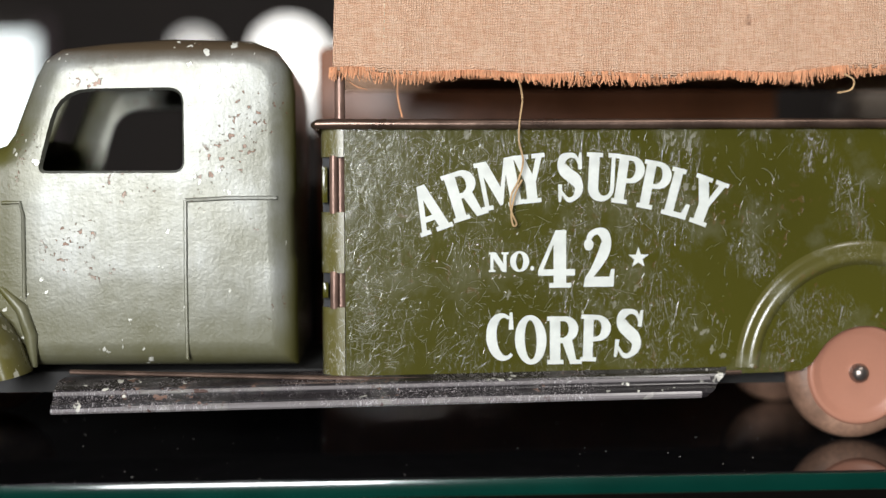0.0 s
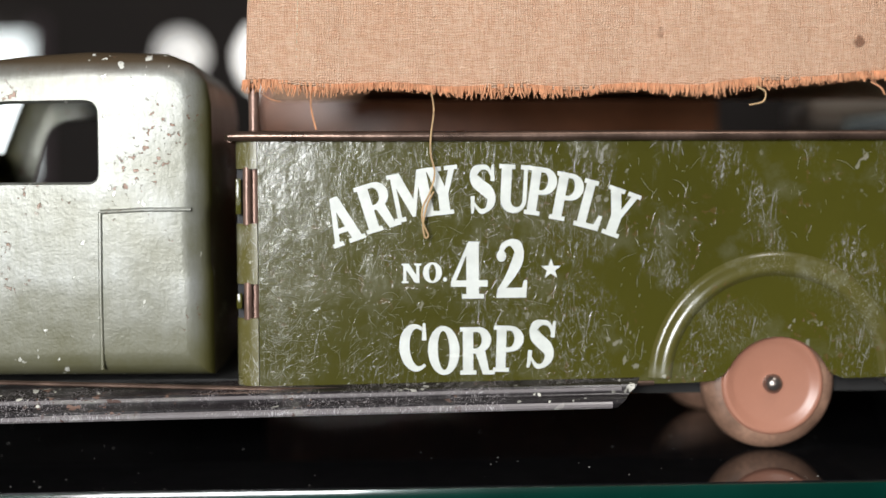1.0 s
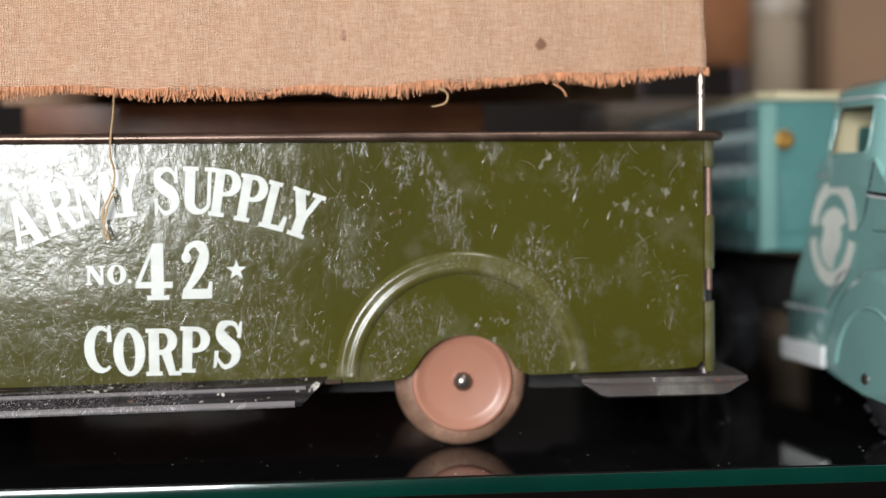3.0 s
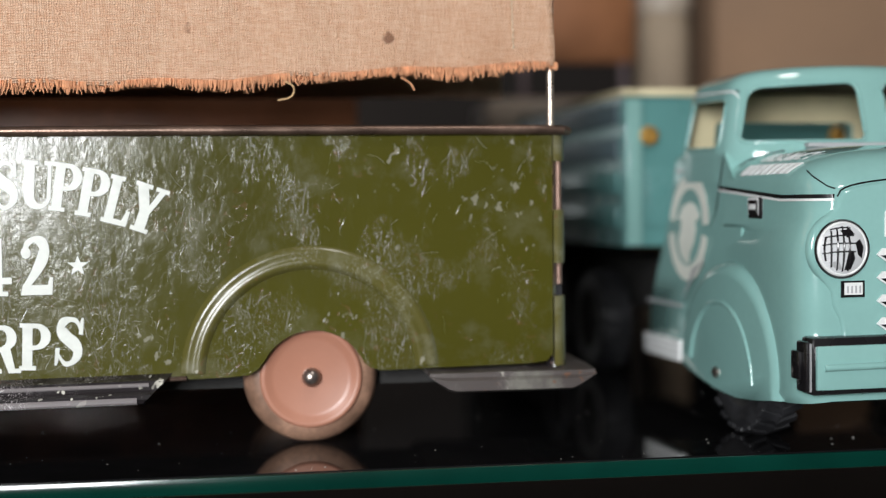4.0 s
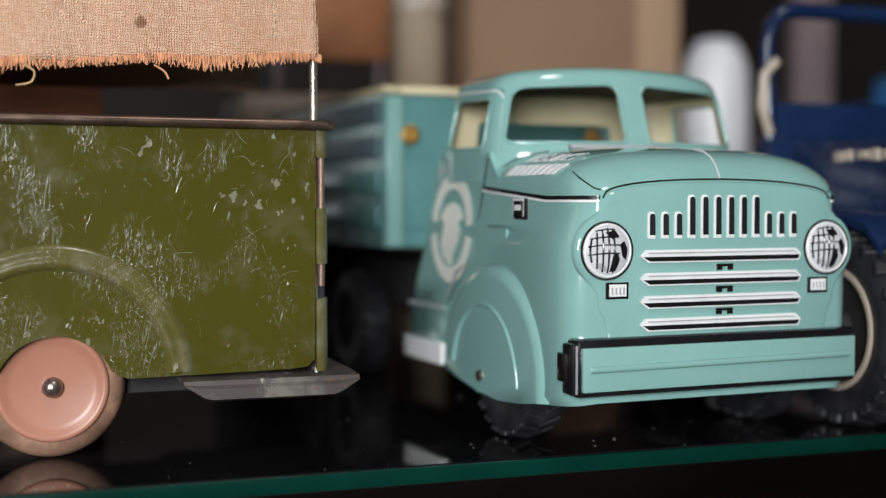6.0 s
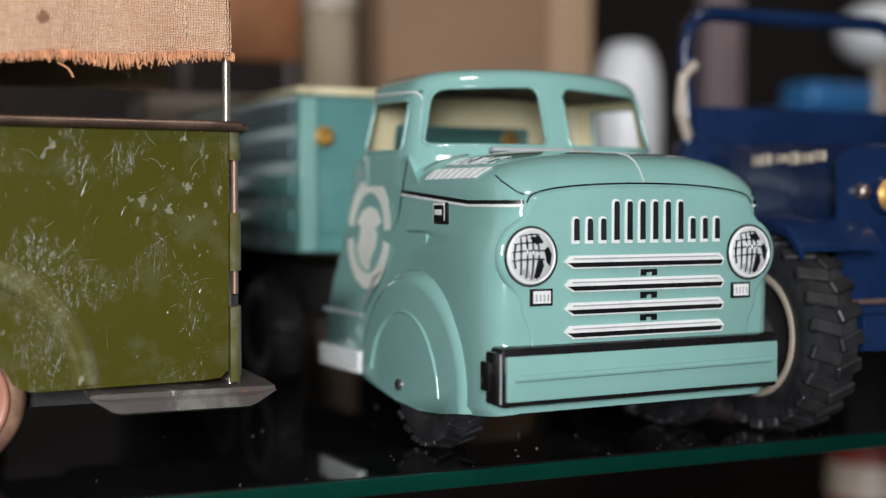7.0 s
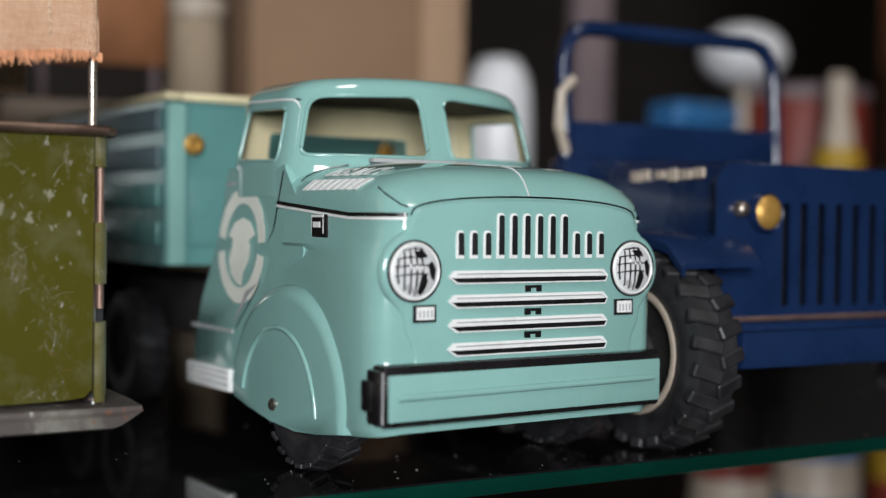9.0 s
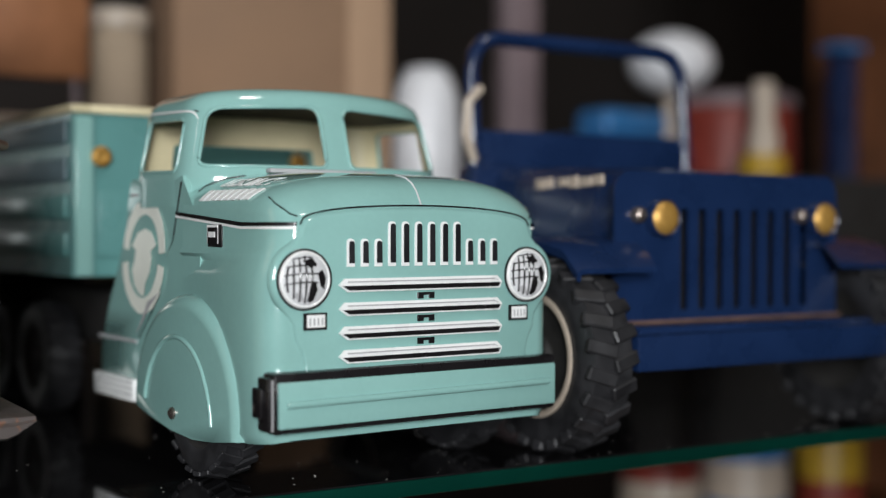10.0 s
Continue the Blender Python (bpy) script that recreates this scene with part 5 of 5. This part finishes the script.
# cargo bed
B0, B1, BW, BZ0, BZ1 = 0.168, 0.345, 0.0555, 0.0600, 0.1250
part("bed_front", plate([[(-BW, BZ0), (BW, BZ0), (BW, BZ1), (-BW, BZ1)]], XZ(B0), (0, 0.0012, 0)), TEAL_SHADED, teal, "teal front wall of the bed", smooth=0)
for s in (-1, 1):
    part("bed_side", box(min(s * BW, s * (BW - 0.0012)), max(s * BW, s * (BW - 0.0012)), B0 + 0.0014, B1, BZ0, BZ1), TEAL_SHADED, teal, smooth=0)
    for k, z in enumerate((0.068, 0.083, 0.098, 0.113)):
        part("side_slat", box(min(s * (BW + 0.0002), s * (BW + 0.0018)), max(s * (BW + 0.0002), s * (BW + 0.0018)), B0 + 0.004, B1 - 0.004, z, z + 0.0095, bev=0.0006), SLATE if k > 1 else TEAL_SHADED, teal, "grey-blue slat of the bed side" if k > 1 else "")
    part("bed_post", box(min(s * (BW - 0.0080), s * (BW - 0.0005)), max(s * (BW - 0.0080), s * (BW - 0.0005)), B0 - 0.0026, B0 - 0.0002, BZ0, BZ1 - 0.001, bev=0.0008), TEAL, teal)
    part("bed_panel", box(min(s * 0.018, s * 0.045), max(s * 0.018, s * 0.045), B0 - 0.0014, B0 - 0.0002, BZ0 + 0.008, BZ0 + 0.034, bev=0.0004), TEAL_SHADED, teal)
    part("top_rail", box(min(s * (BW - 0.006), s * (BW + 0.001)), max(s * (BW - 0.006), s * (BW + 0.001)), B0 - 0.002, B1, BZ1 + 0.0002, BZ1 + 0.0035, bev=0.0006), CREAM, teal, "cream top rail")
    rv = part("brass_rivet", lathe([(0.0042, 0.0), (0.0040, -0.0012), (0.0026, -0.0022), (0.0018, -0.0014), (0, -0.0012)], 20, "y"), BRASS, teal, "round brass rivet")
    rv.matrix_local = pose(s * 0.0445, B0 - 0.0024, 0.1080)
part("top_rail", box(-BW + 0.0062, BW - 0.0062, B0 - 0.002, B0 + 0.0035, BZ1 + 0.0002, BZ1 + 0.0035, bev=0.0006), CREAM, teal, "cream top rail")
part("bed_tail", box(-BW, BW, B1, B1 + 0.0012, BZ0, BZ1), TEAL_SHADED, teal, smooth=0)
part("bed_floor", box(-BW + 0.0014, BW - 0.0014, B0 + 0.0014, B1 - 0.0002, BZ0 + 0.001, BZ0 + 0.003), TEAL_SHADED, teal, smooth=0)

# ---- the navy jeep ----
jeep = thing("toy_jeep", pose(0.5225, -0.022, 0, 0, 0, -1), "navy blue toy jeep with brass headlights", "toy jeep")
GY = -0.0080
slots = [rounded([(x - 0.0020, 0.0490), (x + 0.0020, 0.0490), (x + 0.0020, 0.0870), (x - 0.0020, 0.0870)], 0.0014, 3) for x in [-0.0300 + 0.0620 * k / 7 + 0.009 for k in range(8)]]
panel = rounded([(-0.0540, 0.0430), (0.0590, 0.0430), (0.0590, 0.0960), (0.0550, 0.1005), (-0.0500, 0.1005), (-0.0540, 0.0960)], [0.001, 0.001, 0.004, 0.003, 0.003, 0.004])
part("grille_panel", plate([ccw(panel)] + [ccw(s) for s in slots], XZ(GY), (0, 0.0016, 0)), NAVY, jeep, "navy grille panel with upright slots", smooth=30)
# black sheet put in for the shade behind the grille slots
part("slot_backing", box(-0.045, 0.045, GY + 0.006, GY + 0.008, 0.044, 0.094), SLOT, jeep)
loops = []
for y, w, z in ((GY + 0.0018, 0.0480, 0.0995), (0.010, 0.0490, 0.1015), (0.035, 0.0500, 0.1030), (0.076, 0.0510, 0.1045)):
    loops.append([Vector((w, y, 0.066)), Vector((w, y, z - 0.006)), Vector((w - 0.002, y, z - 0.002)), Vector((w - 0.006, y, z)), Vector((0, y, z + 0.001)), Vector((-w + 0.006, y, z)), Vector((-w + 0.002, y, z - 0.002)), Vector((-w, y, z - 0.006)), Vector((-w, y, 0.066))])
part("hood", rings(bmesh.new(), loops, closed=False), NAVY, jeep, "navy hood with worn edges", smooth=50)
for s in (-1, 1):
    lp = []
    for y, z in ((-0.022, 0.0660), (-0.014, 0.0735), (0.000, 0.0765), (0.030, 0.0765), (0.050, 0.0700), (0.062, 0.0560)):
        lp.append([Vector((s * a, y, z + d)) for a, d in ((0.0460, 0.0), (0.0790, -0.0004), (0.0810, -0.0018), (0.0808, -0.0048), (0.0796, -0.0048), (0.0790, -0.0022), (0.0460, -0.0018))])
    part("fender", rings(bmesh.new(), lp), NAVY, jeep, smooth=45)
    h = part("headlight", lathe([(0.0071, 0.0), (0.0071, -0.0040), (0.0066, -0.0048), (0.0061, -0.0043)], 30, "y"), NAVY, jeep, "brass-lensed headlight", smooth=60)
    h.matrix_local = pose(s * 0.0410 + 0.0075, GY, 0.0835)
    part("lens", lathe([(0.0062, -0.0040), (0.0048, -0.0054), (0.0028, -0.0060), (0, -0.0062)], 30, "y"), BRASS, h, "dull brass lens", smooth=70)
    k = part("marker_lamp", lathe([(0.0030, 0), (0.0030, -0.0024), (0.0020, -0.0038), (0, -0.0042)], 18, "y"), STEEL, jeep, smooth=70)
    k.matrix_local = pose(s * 0.0410 - 0.0030, GY, 0.0845)
    w = lug_wheel("wheel", jeep, s * 0.0735, 0.0, 0.0345, 0.0195, 22, 0.0030, IVORY, "chunky black rubber wheel with an ivory hub")
    w = lug_wheel("wheel", jeep, s * 0.0610, 0.165, 0.0345, 0.0210, 22, 0.0030, IVORY, "chunky black rubber wheel with an ivory hub")
part("bumper", box(-0.0615, 0.0900, -0.0310, -0.0225, 0.0300, 0.0425, bev=0.0010), NAVY, jeep, "plain navy bumper")
part("apron", box(-0.0540, 0.0640, -0.0224, GY - 0.0002, 0.0395, 0.0445, bev=0.0008), NAVY, jeep)
part("apron_edge", tube([(-0.0500, GY - 0.0012, 0.0452), (0.0600, GY - 0.0012, 0.0452)], 0.0007, 6), PINMETAL, jeep, "bare worn edge")
part("cowl", box(-0.0620, 0.0620, 0.0762, 0.0900, 0.0500, 0.1060, bev=0.0030), NAVY, jeep)
for s in (-1, 1):
    part("tub_side", box(min(s * 0.0605, s * 0.0625), max(s * 0.0605, s * 0.0625), 0.0902, 0.2300, 0.0420, 0.0920, bev=0.0008), NAVY, jeep)
part("tub_floor", box(-0.0600, 0.0600, 0.0902, 0.2300, 0.0400, 0.0430), NAVY, jeep)
part("tub_back", box(-0.0625, 0.0625, 0.2302, 0.2320, 0.0400, 0.0930), NAVY, jeep)
part("chassis", box(-0.0300, 0.0300, -0.0200, 0.2200, 0.0300, 0.0390), DARK, jeep)
part("axle", tube([(-0.06, 0, 0.0345), (0.06, 0, 0.0345)], 0.003, 8), STEEL, jeep)
# windscreen: a bent tube frame on a lower panel
pts = [(-0.0575, 0.0820, 0.1050), (-0.0572, 0.0845, 0.1450), (-0.0560, 0.0850, 0.1530), (-0.0515, 0.0853, 0.1585), (-0.0440, 0.0855, 0.1605), (0.0440, 0.0855, 0.1605), (0.0515, 0.0853, 0.1585), (0.0560, 0.0850, 0.1530), (0.0572, 0.0845, 0.1450), (0.0575, 0.0820, 0.1050)]
part("windscreen_frame", tube(pts, 0.0034, 12), NAVY, jeep, "bent navy windscreen frame", smooth=70)
part("windscreen_panel", box(-0.0565, 0.0565, 0.0800, 0.0830, 0.1050, 0.1210, bev=0.0010), NAVY, jeep)
part("latch", tube([(-0.0590, 0.0800, 0.1080), (-0.0640, 0.0780, 0.1180), (-0.0630, 0.0780, 0.1320), (-0.0565, 0.0790, 0.1380)], 0.0021, 8), IVORY, jeep, "pale worn hinge arm")
for k in range(6):
    y = 0.046 - 0.0075 * k
    part("letter_bar", box(-0.0514, -0.0500, y - (0.0055, 0.0030, 0.0050, 0.0048, 0.0056, 0.0052)[k], y, 0.0950 + 0.0004 * (k % 3), 0.0990 + 0.0005 * (k % 2)), IVORY, jeep, "worn unreadable white mark" if k == 0 else "")
for s in (-1, 1):
    part("seat", box(s * 0.030 - 0.020, s * 0.030 + 0.020, 0.120, 0.160, 0.0432, 0.0700, bev=0.003), NAVY, jeep)
part("steering_wheel", lathe([(0.0150, 0.0), (0.0162, 0.0012), (0.0162, -0.0012)], 28, "y", m=pose(-0.030, 0.100, 0.1060, 30)), DARK, jeep)

# ---- things farther back on the shelf, and below it ----
def back_box(name, x0, x1, y0, y1, z1, mat, label, cat, z0=0.0, bev=0.002, turn=0.0):
    t = thing(name, pose((x0 + x1) / 2, (y0 + y1) / 2, z0, 0, 0, turn), label, cat)
    hw, hd = (x1 - x0) / 2, (y1 - y0) / 2
    part("body", box(-hw, hw, -hd, hd, 0, z1 - z0, bev=bev), mat, t)
    return t


c = back_box("cardboard_box", 0.4360, 0.5810, 0.34, 0.39, 0.36, CARD, "plain brown cardboard box behind the trucks", "box")
part("flap", box(-0.072, 0.072, -0.0270, -0.0258, 0.270, 0.358, bev=0.0004), CARD, c)
# lighter cardboard colour stands for a face that catches the light
part("lit_face", box(0.041, 0.0715, -0.0278, -0.0272, 0.02, 0.355, bev=0.0002), CARD_LIT, c, "paler strip standing in for the box's lit face")
c = thing("canvas_screen", pose(0.355, 0.335, 0), "brown canvas hung on two thin wire posts", "canvas cover")
part("cloth", box(-0.045, 0.028, -0.004, 0.004, 0.163, 0.36, bev=0.0015), ORANGEWOOD, c)
for x in (-0.040, 0.0215):
    part("wire_post", tube([(x, 0, 0.0), (x, 0, 0.12), (x, 0, 0.17)], 0.0024, 10), MAUVE, c)
c = thing("cream_tube", pose(0.4070, 0.355, 0), "tall cream paper tube standing on the shelf", "tube")
part("body", lathe([(0.0, 0), (0.0165, 0), (0.0168, 0.002), (0.0168, 0.190), (0.0150, 0.196), (0.0145, 0.186), (0, 0.185)], 28, "z"), TUBE, c)
part("lid", lathe([(0.0, 0.1962), (0.0176, 0.1962), (0.0178, 0.204), (0.0172, 0.207), (0, 0.207)], 28, "z"), IVORY, c)
c = thing("white_jar", pose(0.612, 0.345, 0), "tall white china jar with a rounded shoulder", "jar")
part("body", lathe([(0, 0), (0.018, 0), (0.0205, 0.004), (0.0220, 0.05), (0.0225, 0.14), (0.0215, 0.165), (0.0190, 0.176), (0.0150, 0.182), (0, 0.183)], 32, "z"), WHITE, c)
part("lid", lathe([(0, 0.1832), (0.0150, 0.1832), (0.0148, 0.185), (0.0100, 0.187), (0.004, 0.188), (0, 0.188)], 28, "z"), WHITE, c)
c = thing("mauve_post", pose(0.7030, 0.37, 0), "slim upright mauve-grey post behind the jeep", "post")
part("shaft", box(-0.0145, 0.0145, -0.008, 0.008, 0.0, 0.50, bev=0.002), MAUVE, c)
part("foot", box(-0.0200, 0.0200, -0.0120, 0.0120, 0.0, 0.012, bev=0.002), MAUVE, c)
c = thing("blue_toy_car", pose(0.775, 0.34, 0, 0, 0, 5), "sky blue toy car parked on a red box", "toy car")
part("stand", box(-0.060, 0.060, -0.02, 0.025, 0, 0.112, bev=0.002), DARK, c)
part("body", box(-0.056, 0.056, -0.018, 0.022, 0.114, 0.146, bev=0.008, seg=3), BLUE, c)
part("cabin", box(-0.030, 0.034, -0.015, 0.019, 0.1455, 0.166, bev=0.006, seg=3), BLUE, c)
c = thing("white_globe", pose(0.853, 0.375, 0), "flattened white glass globe on a slim stand", "globe")
part("globe", lathe([(0.0335 * math.sin(math.pi * k / 14), 0.2095 - 0.0245 * math.cos(math.pi * k / 14)) for k in range(15)], 32, "z"), WHITE, c, smooth=80)
part("stem", lathe([(0.020, 0.0), (0.020, 0.004), (0.006, 0.010), (0.005, 0.182), (0.009, 0.1846), (0, 0.1846)], 20, "z"), IVORY, c)
c = thing("red_tin", pose(0.914, 0.375, 0), "red tin with a white and yellow bottle before it", "tin")
part("body", lathe([(0, 0), (0.052, 0), (0.0525, 0.003), (0.0525, 0.172), (0.051, 0.176), (0, 0.176)], 36, "z"), RED, c)
part("lid", lathe([(0, 0.1762), (0.0535, 0.1762), (0.0535, 0.184), (0.051, 0.186), (0, 0.186)], 36, "z"), MAUVE, c)
c = thing("white_bottle", pose(0.862, 0.285, 0), "small white bottle with a yellow foot", "bottle")
part("foot", lathe([(0, 0), (0.017, 0), (0.0172, 0.128), (0.015, 0.134), (0, 0.134)], 24, "z"), YELLOW, c)
part("body", lathe([(0, 0.1342), (0.0115, 0.1342), (0.0115, 0.148), (0.0085, 0.156), (0.0080, 0.182), (0.0070, 0.187), (0, 0.188)], 24, "z"), IVORY, c)
c = back_box("blue_post", 1.0000, 1.0220, 0.335, 0.350, 0.225, NAVY, "narrow upright blue painted post", "post")
part("cap", box(-0.016, 0.016, -0.012, 0.012, 0.2252, 0.232, bev=0.002), BLUE, c)
# black filler added to make the gap below the jeep's bumper dark
c = back_box("dark_filler", 0.770, 0.985, 0.235, 0.262, 0.116, DARK, "low black filler that keeps the space behind the jeep dark", "carton")
# behind the army truck
# added blocker: keeps the globe lamps from mirroring in the shelf glass
c = back_box("reflection_block", -0.230, -0.0115, 0.180, 0.270, 0.088, DARK, "black block added behind the cab against lamp reflections", "box")
c = back_box("wooden_crate", -0.010, 0.205, 0.190, 0.290, 0.150, WOOD, "low reddish-brown wooden crate behind the army truck", "crate")
for k, z in enumerate((0.010, 0.055, 0.100)):
    part("plank", box(-0.1065, 0.1065, -0.0545, -0.0502, z, z + 0.041, bev=0.001), WOOD, c)
c = back_box("folded_cloth", 0.285, 0.365, 0.300, 0.350, 0.140, IVORY, "folded pale cloth lying on a dark box", "cloth", z0=0.1202, bev=0.008)
c = back_box("dark_box", 0.280, 0.370, 0.295, 0.355, 0.120, DARK, "dark box on the shelf", "box")
# below the shelf
for x, y, r, h, mats, nm, lab in ((0.830, 0.27, 0.030, 0.085, (IVORY, BLUE), "paint_tin", "white tin with a blue band on the lower shelf"), (0.905, 0.26, 0.024, 0.100, (YELLOW, RED), "yellow_tin", "yellow tin with a red lid on the lower shelf"), (0.770, 0.29, 0.028, 0.070, (IVORY, RED), "white_tin", "white tin with a red lid on the lower shelf")):
    c = thing(nm, pose(x, y, -0.15), lab, "tin")
    part("body", lathe([(0, 0), (r, 0), (r, h * 0.8), (r * 0.97, h * 0.82), (0, h * 0.82)], 28, "z"), mats[0], c)
    part("lid", lathe([(0, h * 0.821), (r * 1.02, h * 0.821), (r * 1.02, h * 0.95), (r * 0.9, h), (0, h)], 28, "z"), mats[1], c)
    part("band", lathe([(r * 1.004, h * 0.25), (r * 1.008, h * 0.26), (r * 1.008, h * 0.48), (r * 1.004, h * 0.49)], 28, "z"), mats[1], c)
# bright things far behind the cab
t = thing("window_1", pose(0, 0, 0), "bright window far behind the shelf", "window", kind="structure")
part("pane", box(-1.05, -0.735, 2.535, 2.540, 0.13, 0.445), glowing("far_daylight", (0.92, 1.0, 1.0), 1.5), t, smooth=0)
part("window_frame", box(-0.735, -0.700, 2.52, 2.549, 0.10, 0.48, bev=0.003), MAUVE, t)
part("window_sill", box(-1.10, -0.700, 2.50, 2.549, 0.098, 0.128, bev=0.003), MAUVE, t)
LAMPGLOW = glowing("lamp_glass", (1.0, 0.98, 0.94), 1.8)
DIMGLOW = glowing("dim_lamp_glass", (1.0, 0.98, 0.94), 0.6)
for x, z, r, mat in ((-0.246, 0.290, 0.036, DIMGLOW), (-0.108, 0.285, 0.056, LAMPGLOW), (-0.008, 0.262, 0.044, LAMPGLOW), (-0.060, 0.222, 0.040, DIMGLOW)):
    g = thing("globe_lamp", pose(x, 1.5, 0), "lit white globe lamp on a thin pole", "lamp", "globe lamps")
    part("globe", lathe([(r * math.sin(math.pi * k / 12), z - r * math.cos(math.pi * k / 12)) for k in range(13)], 24, "z"), mat, g, "lit white glass globe", smooth=80)
    part("pole", tube([(0, 0, -0.95), (0, 0, z - r * 0.98)], 0.006, 8), DARK, g)
